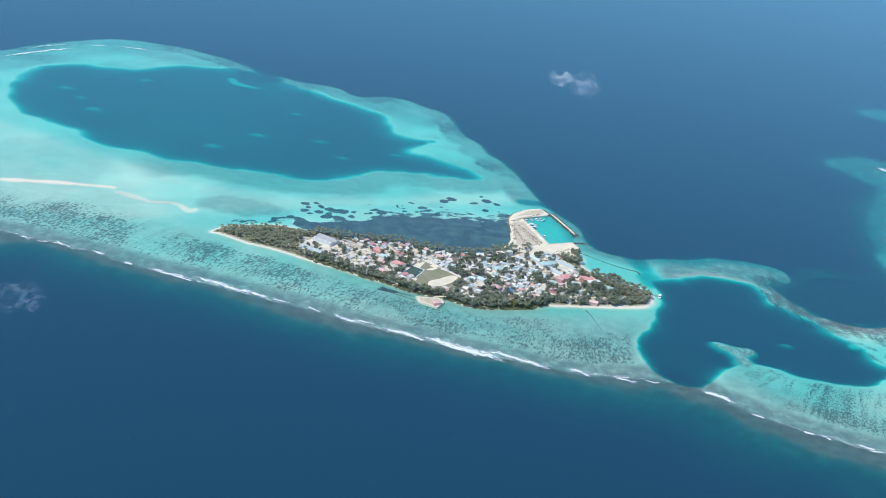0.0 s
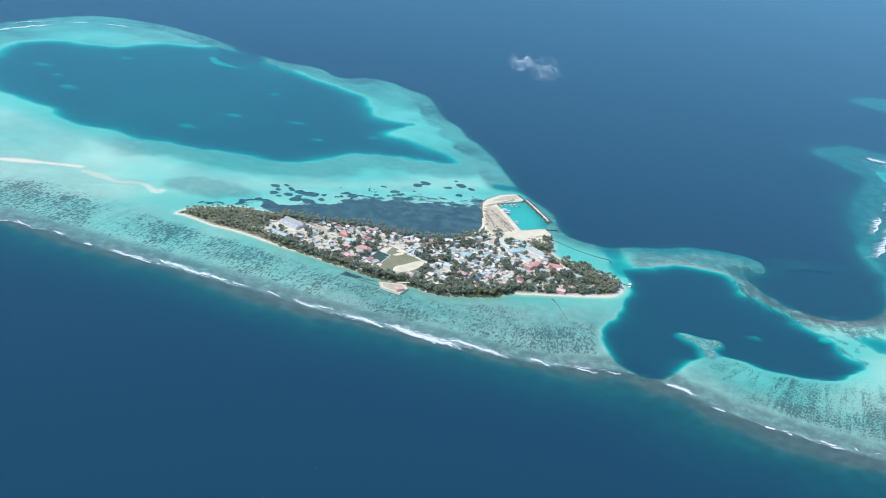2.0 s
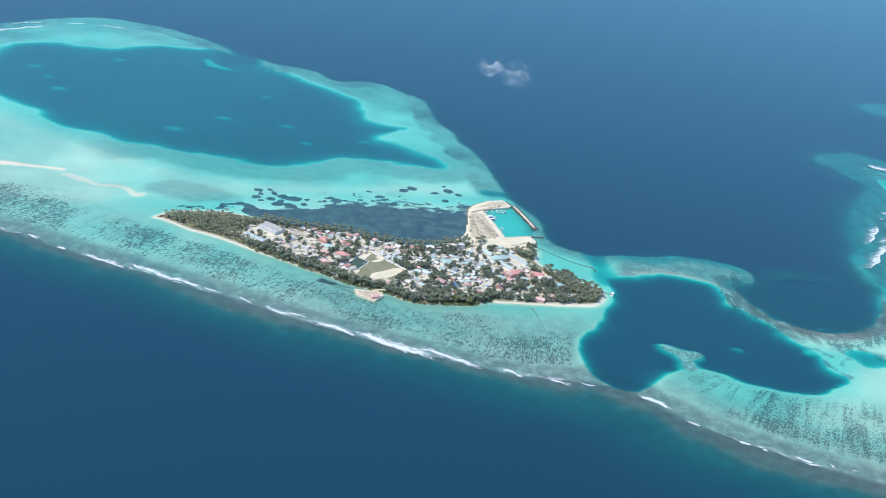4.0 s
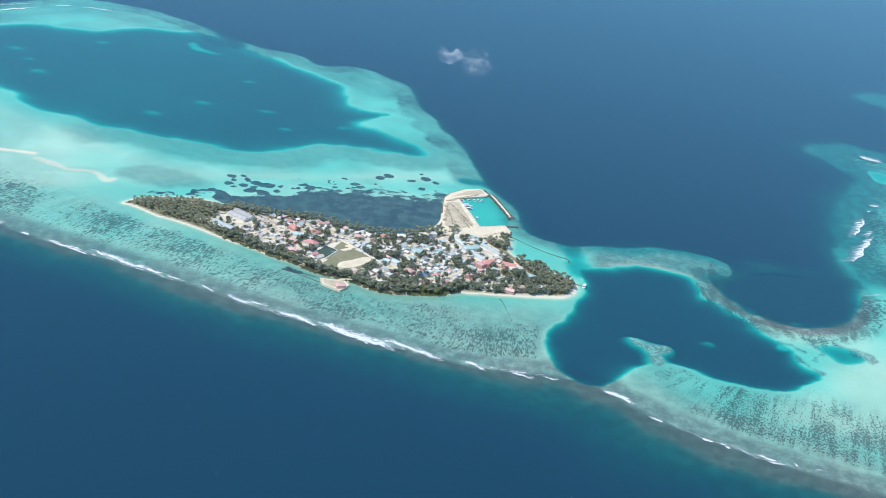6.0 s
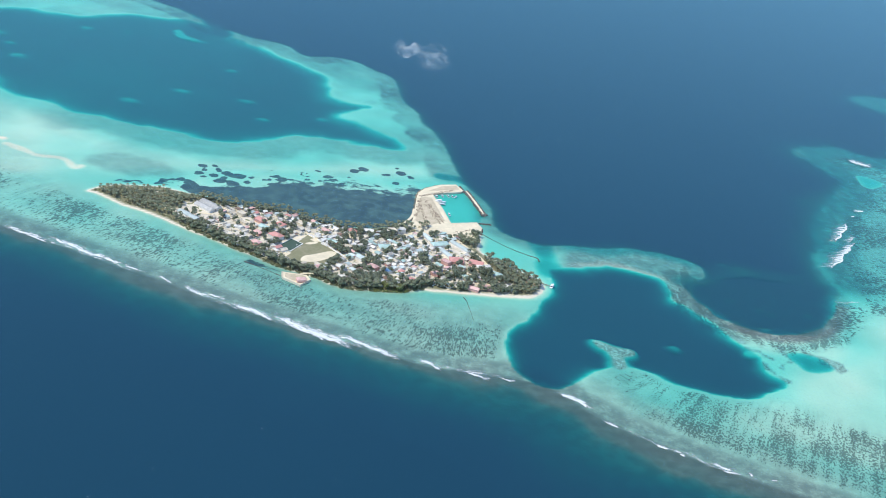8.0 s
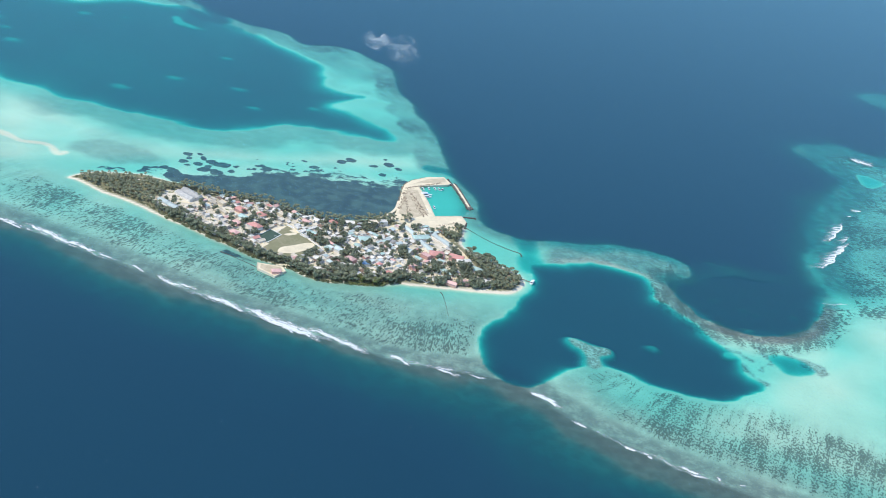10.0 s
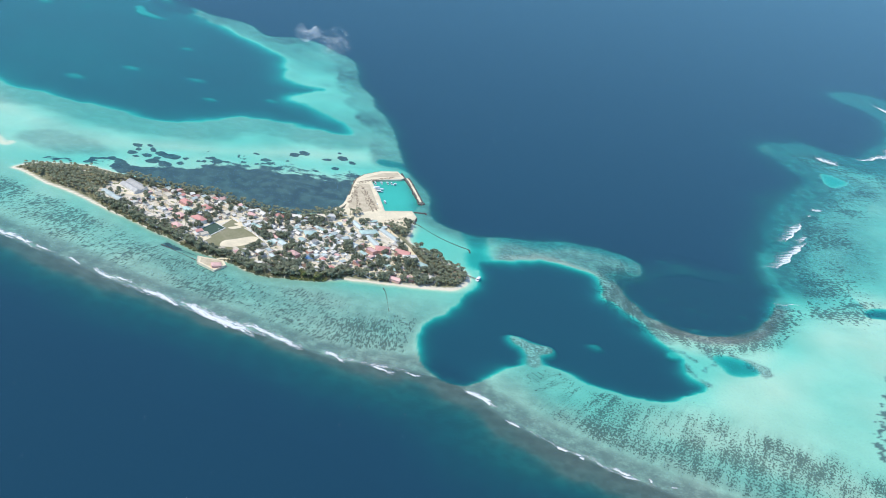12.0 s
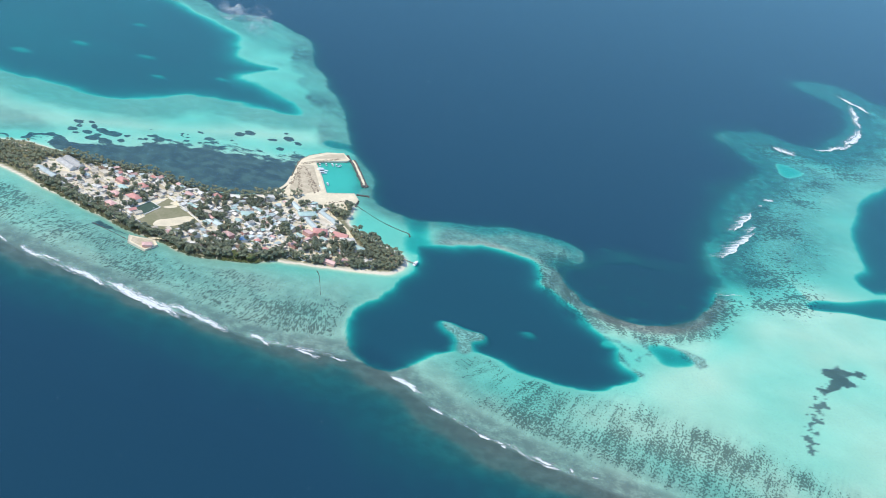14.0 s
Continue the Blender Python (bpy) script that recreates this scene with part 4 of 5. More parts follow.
slab("bare_patch", [tuple(q) for q in rounded([(50, 1586), (62, 1597), (66, 1593), (56, 1584)])], 1.72, 1.5, SAND, "small bare sandy patch in the field", "bare ground")
slab("bare_patch", [tuple(q) for q in rounded([(54, 1600), (62, 1608), (72, 1602), (64, 1597)])], 1.72, 1.5, SAND, "small bare sandy patch beside the field", "bare ground")
slab("bare_patch", [(20, 1540), (28, 1556), (38, 1548), (31, 1532)], 1.72, 1.5, SAND, "bare sandy yard at the field's edge", "bare ground")
COURT_RING = [(17, 1564), (29, 1592), (47, 1582), (35, 1552)]
slab("sports_court", COURT_RING, 1.78, 1.4, COURT, "dark green artificial turf court", "sports court")
tagged(part("court_wall", band(COURT_RING, 1.1, 1.4, 2.3, True), WHITE), "low white wall round the turf court", "wall", kind="structure")
tagged(part("field_wall", band([(109, 1564), (62, 1606), (48, 1615)], 0.9, 1.4, 3.0), WHITE), "white boundary wall of the football field", "wall", kind="structure")
tagged(part("field_wall", band([(14, 1560), (22, 1552), (33, 1546)], 0.8, 1.4, 2.6), WHITE), "white boundary wall beside the court", "wall", kind="structure")


def goal(x, y, turn):
    g = thing("goal", pose(x, y, 1.68, 0, 0, turn), "white football goal on the dry field", "goal", "football goals")
    for name, q in (("post", (-0.1, 0.1, -3.7, -3.5, 0, 2.4)), ("post", (-0.1, 0.1, 3.5, 3.7, 0, 2.4)), ("crossbar", (-0.1, 0.1, -3.5, 3.5, 2.25, 2.44)), ("net_rail", (-1.6, -1.45, -3.6, 3.6, 0, 0.15))):
        bm = bmesh.new()
        box(bm, *q)
        part(name, bm, WHITE, g)


goal(43, 1571, 60)
goal(34, 1549, 60)
DECK = [(37, 1490), (38, 1483), (41, 1473), (67, 1461), (77, 1481), (70, 1492)]
slab("sea_platform", DECK, 1.7, -1.2, SAND, "walled waterfront terrace built out over the reef", "terrace")
slab("terrace_floor", [(42, 1487), (44, 1476), (66, 1466), (73, 1481), (68, 1489)], 1.74, 1.5, GRAVEL, "brown paved floor of the waterfront terrace", "paving")
tagged(part("terrace_wall", band(DECK[:5], 0.9, -1.2, 2.4), CONCRETE), "pale concrete wall round the waterfront terrace", "wall", kind="structure")


# ---- houses ----
def house(x, y, turn, length, width, height, roof, style, wall=0, annex=False, name="house", label=""):
    m = pose(x, y, 1.55, 0, 0, turn)
    tone = {"white": "white metal", "grey": "grey metal", "cream": "cream concrete", "sky": "pale blue metal", "green": "pale green metal", "pink": "faded pink", "red": "bright red", "rust": "rusty brown", "blue": "bright blue"}[roof]
    h = thing(name, m, label or "one-storey island house with a %s roof" % tone, "house", "island houses")
    l, w, rise, e = length / 2, width / 2, width * 0.2, 0.5
    flat = style == "flat"
    v = [(a, b, z) for z in (-0.3, height) for a, b in ((-l, -w), (l, -w), (l, w), (-l, w))]
    f = [(0, 1, 5, 4), (1, 2, 6, 5), (2, 3, 7, 6), (3, 0, 4, 7)]
    if style == "gable":
        v += [(-l, 0, height + rise), (l, 0, height + rise)]
        f += [(4, 7, 8), (6, 5, 9)]
    link("wall", v, f + ([(4, 5, 6, 7)] if flat else []), WALLS[wall], h)
    if flat:
        bm = bmesh.new()
        box(bm, -l - 0.15, l + 0.15, -w - 0.15, w + 0.15, height, height + 0.22)
        part("roof", bm, ROOFS[roof], h)
        for a, b, c, d in ((-l, l, -w - 0.15, -w + 0.1), (-l, l, w - 0.1, w + 0.15), (-l - 0.15, -l + 0.1, -w, w), (l - 0.1, l + 0.15, -w, w)):
            bm = bmesh.new()
            box(bm, a, b, c, d, height + 0.22, height + 0.8)
            part("parapet", bm, WALLS[wall], h)
    else:
        k = 0.0 if style == "gable" else (w + e) * 0.9
        drop = rise * e / w
        low, top = height - drop, height + rise + 0.05
        if style == "shed":
            v = [(-l - e, -w - e, height + rise * 1.1), (l + e, -w - e, height + rise * 1.1), (l + e, w + e, height), (-l - e, w + e, height)]
            f = [(0, 1, 2, 3)]
        else:
            v = [(-l - e, -w - e, low), (l + e, -w - e, low), (l + e, w + e, low), (-l - e, w + e, low), (-l - e + k, 0, top), (l + e - k, 0, top)]
            f = [(0, 1, 5, 4), (2, 3, 4, 5)] + ([(1, 2, 5), (3, 0, 4)] if k else [])
        n = len(v)
        f = f + [tuple(i + n for i in reversed(q)) for q in f]
        v = v + [(a, b, c - 0.15) for a, b, c in v]
        rim = [0, 1, 2, 3] if k or style == "shed" else [0, 1, 5, 2, 3, 4]
        for i in range(len(rim)):
            a, b = rim[i], rim[(i + 1) % len(rim)]
            f.append((b, a, a + n, b + n))
        link("roof", v, f, ROOFS[roof], h)
        if style != "shed" and length > 9:
            link("ridge_cap", [(-l - e + k, -0.25, top - 0.02), (l + e - k, -0.25, top - 0.02), (l + e - k, 0.25, top - 0.02), (-l - e + k, 0.25, top - 0.02), (-l - e + k, 0, top + 0.1), (l + e - k, 0, top + 0.1)], [(0, 1, 5, 4), (2, 3, 4, 5), (0, 4, 3), (1, 2, 5)], ROOFS["grey" if roof in ("white", "cream") else roof], h)
    if annex:
        s = 1 if rr.random() < 0.5 else -1
        q = rr.uniform(-0.3, 0.3) * length
        al, aw = length * rr.uniform(0.2, 0.35), rr.uniform(2.0, 3.5)
        y0, y1 = s * w, s * (w + aw)
        link("annex", [(q - al, y0, -0.3), (q + al, y0, -0.3), (q + al, y1, -0.3), (q - al, y1, -0.3), (q - al, y0, 2.6), (q + al, y0, 2.6), (q + al, y1, 2.1), (q - al, y1, 2.1)], [(0, 1, 5, 4), (1, 2, 6, 5), (2, 3, 7, 6), (3, 0, 4, 7)], WALLS[3], h)
        z0, z1, y2 = 2.75, 2.15, y1 + s * 0.4
        link("annex_roof", [(q - al - 0.3, y0, z0), (q + al + 0.3, y0, z0), (q + al + 0.3, y2, z1), (q - al - 0.3, y2, z1), (q - al - 0.3, y0, z0 - 0.1), (q + al + 0.3, y0, z0 - 0.1), (q + al + 0.3, y2, z1 - 0.1), (q - al - 0.3, y2, z1 - 0.1)],
             [(0, 1, 2, 3), (7, 6, 5, 4), (1, 0, 4, 5), (2, 1, 5, 6), (3, 2, 6, 7), (0, 3, 7, 4)], ROOFS[rr.choice(["grey", "rust", "white", "cream"])], h)
    return h


G = -32.0       # the way the lanes run
KNOWN = [  # x, y, turn, length, width, height, roof, style, wall
    (-101, 1651, G, 34, 12, 4, "grey", "gable", 0), (-107, 1640, G, 32, 11, 4, "grey", "gable", 0), (-128, 1609, G, 18, 9, 4, "sky", "gable", 0), (-112, 1599, G, 17, 9, 4, "sky", "gable", 0),
    (-24, 1630, G, 15, 11, 4.5, "red", "hip", 2), (7, 1627, G, 13, 10, 4, "red", "hip", 0), (-18, 1588, G, 12, 9, 4, "pink", "hip", 2), (8, 1586, G, 19, 13, 5.5, "red", "hip", 0), (-13, 1557, G, 13, 10, 4, "pink", "hip", 2),
    (71, 1634, G, 12, 8, 3.5, "pink", "gable", 0), (107, 1648, G, 14, 9, 3.5, "red", "hip", 0), (108, 1591, G, 12, 9, 5, "cream", "flat", 1), (151, 1543, G, 13, 10, 6, "pink", "hip", 2), (207, 1526, G, 14, 10, 4, "red", "hip", 2),
    (261, 1610, 12, 19, 15, 5, "red", "hip", 2), (289, 1612, -8, 20, 13, 5, "red", "gable", 2), (236, 1559, G, 13, 10, 5, "pink", "hip", 2), (247, 1599, G, 13, 9, 5, "pink", "flat", 2), (289, 1534, -12, 17, 8, 4, "pink", "gable", 2),
    (308, 1545, -12, 14, 9, 4, "pink", "hip", 2), (66, 1472, 25, 12, 8, 4, "pink", "hip", 2), (-13, 1606, G, 13, 10, 5, "green", "gable", 0), (215, 1670, -50, 26, 7.5, 3.6, "sky", "gable", 0), (234, 1653, 30, 26, 12, 5, "green", "hip", 0),
    (244, 1630, -50, 30, 7.5, 3.6, "sky", "gable", 0), (263, 1660, -42, 37, 8, 3.6, "sky", "gable", 0), (159, 1614, 25, 18, 14, 4, "green", "hip", 0), (132, 1565, G, 14, 10, 5, "sky", "gable", 0), (301, 1602, 25, 20, 13, 5, "white", "hip", 0),
    (219, 1604, G, 18, 12, 5, "sky", "gable", 0), (171, 1542, 30, 11, 9, 4, "blue", "hip", 0), (32, 1642, G, 13, 9, 4, "cream", "flat", 1), (45, 1641, G, 11, 8, 4, "white", "flat", 0), (82, 1645, G, 12, 8, 4, "white", "gable", 0),
    (128, 1658, 10, 15, 9, 4, "white", "gable", 0), (159, 1670, 25, 17, 11, 5, "cream", "flat", 0), (174, 1677, 25, 12, 9, 6, "white", "flat", 0), (320, 1588, -20, 18, 12, 4, "green", "hip", 0), (337, 1557, -15, 15, 9, 4, "white", "gable", 0),
    (110, 1528, G, 12, 9, 4, "white", "gable", 0), (-53, 1640, G, 12, 9, 4, "cream", "flat", 1), (363, 1585, 40, 9, 7, 3.5, "rust", "gable", 1), (371, 1573, 20, 8, 6, 3.5, "rust", "hip", 1)]
for i, k in enumerate(KNOWN):
    house(*k, annex=i % 3 == 0 and k[3] < 18, label="long metal-roofed warehouse among the palms" if i < 2 else "")

isl_ring = rounded(ISLAND)


def at_point(fn, x, y):
    return float(fn(np.array([float(x)]), np.array([float(y)])).ravel()[0])


gx, gy = np.meshgrid(np.arange(-270, 396, 2.0), np.arange(1460, 1740, 2.0))
shore = inside(gx, gy, isl_ring)
MID = np.interp(gx, [-270, -100, 0, 100, 200, 300, 390], [1645, 1620, 1595, 1570, 1597, 1590, 1585])
north_side = gy > MID
grove = np.zeros_like(gx)
for ring in GROVES:
    grove = np.maximum(grove, ramp(inside(gx, gy, np.array(ring, float)), -2, 3))
open_ground = np.zeros_like(gx)
for ring, grow in ((FIELD, 1), (COURT_RING, 2), (QUAY, 1), ([(207, 1679), (235, 1716), (277, 1709), (281, 1699), (245, 1695), (231, 1693)], 0), ([(297, 1625), (285, 1642), (277, 1678), (283, 1678), (303, 1642)], 0)):
    open_ground = np.maximum(open_ground, ramp(inside(gx, gy, np.array(ring, float)) + grow, -1, 1))
for line, wd in PATHS.values():
    d, _, _ = to_line(gx, gy, rounded(line, False))
    open_ground = np.maximum(open_ground, ramp(d, wd / 2 + 1.5, wd / 2))


open_ground *= 1 - grove


def look_up(field, x, y):
    return field[int(min(max((y - 1460) / 2, 0), field.shape[0] - 1)), int(min(max((x + 270) / 2, 0), field.shape[1] - 1))]


def clump(x, y):
    """How far the trees close up here, 0 to 1."""
    return float(np.clip(4.0 * (lattice(np.array([x * 1.0]), np.array([y * 1.0]), 24.0, 88)[0] - 0.46 + (0.16 if 85 < x < 165 else 0)), 0, 1))


placed = [(k[0], k[1], max(k[3], k[4]) * 0.5) for k in KNOWN]
cg, sg = math.cos(radians(G)), math.sin(radians(G))
for iu in range(-45, 45):
    for iv in range(-45, 45):
        u, v = iu * 10.4 + (iv % 2) * 4.5 + rr.uniform(-2.0, 2.0), iv * 8.6 + rr.uniform(-1.5, 1.5)
        x, y = 90 + u * cg - v * sg, 1590 + u * sg + v * cg
        s = look_up(shore, x, y)
        if x < -112 or x > 385 or s < (13 if look_up(north_side, x, y) else 18) or look_up(grove, x, y) > 0.3 or look_up(open_ground, x, y) > 0.3:
            continue
        length, width = rr.uniform(5.5, 11), rr.uniform(4.6, 7.2)
        if any((x - a) ** 2 + (y - b) ** 2 < (c + 5.5) ** 2 for a, b, c in placed[:len(KNOWN)]) or rr.random() < (0.40 if x < 0 else 0.04 + 0.62 * clump(x, y)):
            continue
        placed.append((x, y, 4.3))
        roof = rr.choices(["white", "grey", "cream", "sky", "green", "pink", "rust", "red"], [30, 12, 17, 15, 17, 9, 3, 2] if x > 40 else [30, 6, 44, 4, 4, 12, 3, 2])[0]
        style = rr.choices(["gable", "hip", "shed", "flat"], [45, 18, 12, 25])[0]
        house(x, y, G + rr.choice((0, 90)) + rr.uniform(-7, 7), length, width, rr.choice((2.6, 2.7, 2.8, 3.0, 4.2)), roof, style, rr.choices([0, 1, 2, 3], [55, 20, 10, 15])[0], rr.random() < 0.5)


def garden_wall(x, y, turn, a, b):
    """A low plastered wall round two sides of a yard, with a coping."""
    w = thing("garden_wall", pose(x, y, 1.45, 0, 0, turn), "low pale plastered yard wall beside the houses", "wall", "yard walls")
    part("wall", band([(-a / 2, b / 2), (-a / 2, -b / 2), (a / 2, -b / 2)], 0.35, -0.2, 1.6), WALLS[1 if x < 40 else 0], w)
    part("coping", band([(-a / 2, b / 2), (-a / 2, -b / 2), (a / 2, -b / 2)], 0.55, 1.6, 1.72), WHITE, w)


for k, (x, y, r) in enumerate(placed[len(KNOWN):]):
    if k % 4 == 0 or (x < 20 and k % 2 == 0):
        garden_wall(x + rr.uniform(-1, 1), y + rr.uniform(-1, 1), G + 90 * (k % 3) + rr.uniform(-4, 4), rr.uniform(13, 19), rr.uniform(10, 14))


# ---- trees ----
def tube(pts, radii, sides=5):
    v, f = [], []
    for i, (p, r) in enumerate(zip(pts, radii)):
        for k in range(sides):
            a = 6.2832 * k / sides
            v.append((p[0] + r * math.cos(a), p[1] + r * math.sin(a), p[2]))
        if i:
            f += [((i - 1) * sides + k, (i - 1) * sides + (k + 1) % sides, i * sides + (k + 1) % sides, i * sides + k) for k in range(sides)]
    return v, f


def palm_shape(seed):
    """Trunk and crown of a coconut palm, each as vertices and faces."""
    q = random.Random(seed)
    h, lx, ly = q.uniform(7, 11), q.uniform(-1.6, 1.6), q.uniform(-1.6, 1.6)
    pts = [(lx * t * t, ly * t * t, -0.4 + (h + 0.4) * t) for t in (0, 0.3, 0.65, 1)]
    trunk = tube(pts, (0.30, 0.2, 0.17, 0.14))
    v, f = [], []
    n = q.randint(12, 15)
    for i in range(n):
        a, ln = 6.2832 * i / n + q.uniform(-0.2, 0.2), q.uniform(3.1, 4.3)
        lift, sag = q.uniform(0.1, 1.0), q.uniform(1.6, 3.4)
        dx, dy = math.cos(a), math.sin(a)
        base = len(v)
        for j in range(5):
            t = j / 4
            r, z = ln * t * (1 - 0.12 * t), h + lift * ln * 0.6 * t - sag * t * t
            wd = (0.10, 0.66, 0.76, 0.52, 0.04)[j]
            x, y = lx + dx * r, ly + dy * r
            v += [(x - dy * wd, y + dx * wd, z - wd * 0.45), (x, y, z + 0.05), (x + dy * wd, y - dx * wd, z - wd * 0.45)]
        for j in range(4):
            b = base + 3 * j
            f += [(b, b + 1, b + 4, b + 3), (b + 1, b + 2, b + 5, b + 4)]
    return trunk, (v, f)


def broad_shape(seed, size=1.0):
    """Trunk with limbs, and a crown of many leaf sprays, of a broad-leaved tree."""
    q = random.Random(seed)
    h = q.uniform(4.5, 7.0) * size
    tv, tf = tube([(0, 0, -0.3), (0.1, 0, h * 0.35), (0.15, 0.1, h * 0.6)], (0.32, 0.24, 0.15))
    lobes = []
    for i in range(q.randint(5, 8)):
        a, r = q.random() * 6.28, q.uniform(0.6, 2.6) * size
        c = (r * math.cos(a), r * math.sin(a), h * q.uniform(0.62, 1.0))
        lobes.append((c, q.uniform(1.3, 2.3) * size))
        w, g = tube([(0.1, 0, h * 0.35), tuple(0.6 * t for t in c[:2]) + (h * 0.55,), c], (0.14, 0.1, 0.04), 4)
        tf += [tuple(k + len(tv) for k in z) for z in g]
        tv += w
    v, f = [], []
    for c, r in lobes:
        for i in range(44):
            d = Vector((q.gauss(0, 1), q.gauss(0, 1), q.gauss(0.25, 0.8))).normalized()
            o = Vector(c) + d * r * q.uniform(0.72, 1.08)
            s = q.uniform(0.5, 0.95) * (0.8 + 0.2 * size)
            n = (d + Vector((q.uniform(-0.6, 0.6), q.uniform(-0.6, 0.6), q.uniform(-0.1, 0.8)))).normalized()
            t = n.orthogonal().normalized()
            t.rotate(Matrix.Rotation(q.random() * 6.28, 3, n))
            b = n.cross(t)
            k = len(v)
            v += [tuple(o + t * s * 1.3), tuple(o + b * s * 0.7), tuple(o - t * s), tuple(o - b * s * 0.7)]
            f.append((k, k + 1, k + 2, k + 3))
    return (tv, tf), (v, f)


PALMS = [palm_shape(50 + i) for i in range(8)]


def tree_kind(shape, name, label, leaf, first):
    e = thing(name, first, label, "tree", "island trees")
    link("trunk", *shape[0], BARK, e)
    link("crown", *shape[1], leaf, e)
    return e


def grove_mesh(name, places, label):
    """A close stand of palms that nobody could count: trunks and crowns joined."""
    for part_no, pname, mat in ((0, "trunks", BARK), (1, "crowns", FROND)):
        out, faces, at = [], [], 0
        for x, y, k, a, s in places:
            bv = np.array(PALMS[k][part_no][0]) * s
            c, d = math.cos(a), math.sin(a)
            out.append(np.stack([bv[:, 0] * c - bv[:, 1] * d + x, bv[:, 0] * d + bv[:, 1] * c + y, bv[:, 2] + 1.5], 1))
            faces += [tuple(j + at for j in f) for f in PALMS[k][part_no][1]]
            at += len(bv)
        if part_no == 0:
            top = thing(name, pose(0, 0, 0), label, "palm grove", kind="stuff")
        ob = link(pname, np.vstack(out).tolist(), faces, mat, top)


rt = random.Random(11)
groves, singles, broads = {"west": [], "east": [], "shore": [], "north": []}, [], []


def clear(x, y, gap):
    return all((x - a) ** 2 + (y - b) ** 2 > (c * 0.8 + gap) ** 2 for a, b, c in placed)


for iy in range(0, 68):
    for ix in range(0, 164):
        x, y = -268 + ix * 4.1 + rt.uniform(-1.8, 1.8), 1462 + iy * 4.1 + rt.uniform(-1.8, 1.8)
        s, up, g = look_up(shore, x, y), look_up(north_side, x, y), look_up(grove, x, y)
        if s < 0.8 or look_up(open_ground, x, y) > 0.5 or (look_up(grove, x, y) < 0.3 and not clear(x, y, 0.5)):
            continue
        beach = 9 if (not up and (x > 225 or x < -120)) or x > 372 else 0.8
        if up and 288 < x < 300:
            beach = 10
        if (not up and x < 228 and s < 6.5) or s < beach + (2 * math.sin(x * 0.11) if beach > 2 else 0):
            continue
        row = (x, y, rt.randrange(8), rt.random() * 6.28, rt.uniform(0.7, 1.0))
        if g > 0.5:
            if rt.random() < (0.70 if x < 0 else 0.93):
                groves["west" if x < 0 else "east"].append(row)
        elif up and x < -125:
            continue
        elif up and s < 17 and x < 215:
            if rt.random() < 0.9:
                groves["north"].append(row)
        elif not up and s < 20:
            if rt.random() < 0.45:
                broads.append((x, y, rt.uniform(0.75, 1.15), 1 if 165 < x < 200 and s < 14 else 0))
            elif rt.random() < 0.8:
                (singles if len(singles) < 150 else groves["shore"]).append(row)
        elif rt.random() < (0.10 + 0.55 * clump(x, y) if x > 40 else 0.24 if x > 0 else 0.12):
            if rt.random() < 0.8:
                broads.append((x, y, rt.uniform(0.6, 1.05), 0))
            else:
                groves["shore"].append(row)
broads += [(300 + 5 * math.cos(a), 1583 + 5 * math.sin(a), 1.7, 0) for a in (0, 2.1, 4.2)] + [(262, 1560, 1.5, 0), (215, 1598, 1.5, 0), (100, 1620, 1.5, 0), (130, 1585, 1.5, 0)]
for k, text in (("west", "dense coconut palm grove on the island's western point"), ("east", "dense coconut palm grove on the eastern point and by the harbour"), ("shore", "coconut palms scattered between the houses"), ("north", "belt of coconut palms along the lagoon shore")):
    if groves[k]:
        grove_mesh("palm_grove", groves[k], text)
kinds = {}
for x, y, k, a, s in singles:
    m = pose(x, y, 1.5, 0, 0, math.degrees(a))
    if k in kinds:
        copy_thing(kinds[k], m)
    else:
        kinds[k] = tree_kind(PALMS[k], "palm_tree", "tall coconut palm with drooping fronds near the shore", FROND, m)
kinds = {}
broads.sort(key=lambda q: q[1] - (400 if q[2] > 1.3 else 0))
far_trees = []
for x, y, s, lime in broads:
    if len(far_trees) or sum(1 for _ in kinds) and tree_count >= 150:
        far_trees.append((x, y, s))
        continue
    tree_count = tree_count + 1 if kinds else 1
    size = 1.2 if s < 1.3 else 1.9
    k = (rt.randrange(5), size, lime)
    m = pose(x, y, 1.5, 0, 0, rt.random() * 360)
    if k in kinds:
        ob = copy_thing(kinds[k], m)
    else:
        ob = kinds[k] = tree_kind(broad_shape(70 + k[0], size), "tree", "bright green shoreline tree with a rounded crown" if lime else "dark green broad-leaved tree with an uneven crown", LIME if lime else LEAF, m)


def bush_shape(seed):
    """A low shoreline bush: leaf sprays over an uneven mound, with a short stem."""
    q = random.Random(seed)
    v, f = [], []
    for i in range(95):
        d = Vector((q.gauss(0, 1), q.gauss(0, 1), abs(q.gauss(0, 0.7)))).normalized()
        o = Vector((d.x * 2.3, d.y * 2.0, d.z * 2.2 + 0.2)) * q.uniform(0.7, 1.08)
        n = (d + Vector((q.uniform(-0.6, 0.6), q.uniform(-0.6, 0.6), q.uniform(0, 0.7)))).normalized()
        t = n.orthogonal().normalized()
        t.rotate(Matrix.Rotation(q.random() * 6.28, 3, n))
        b, s, k = n.cross(t), q.uniform(0.35, 0.7), len(v)
        v += [tuple(o + t * s * 1.3), tuple(o + b * s * 0.7), tuple(o - t * s), tuple(o - b * s * 0.7)]
        f.append((k, k + 1, k + 2, k + 3))
    return v, f


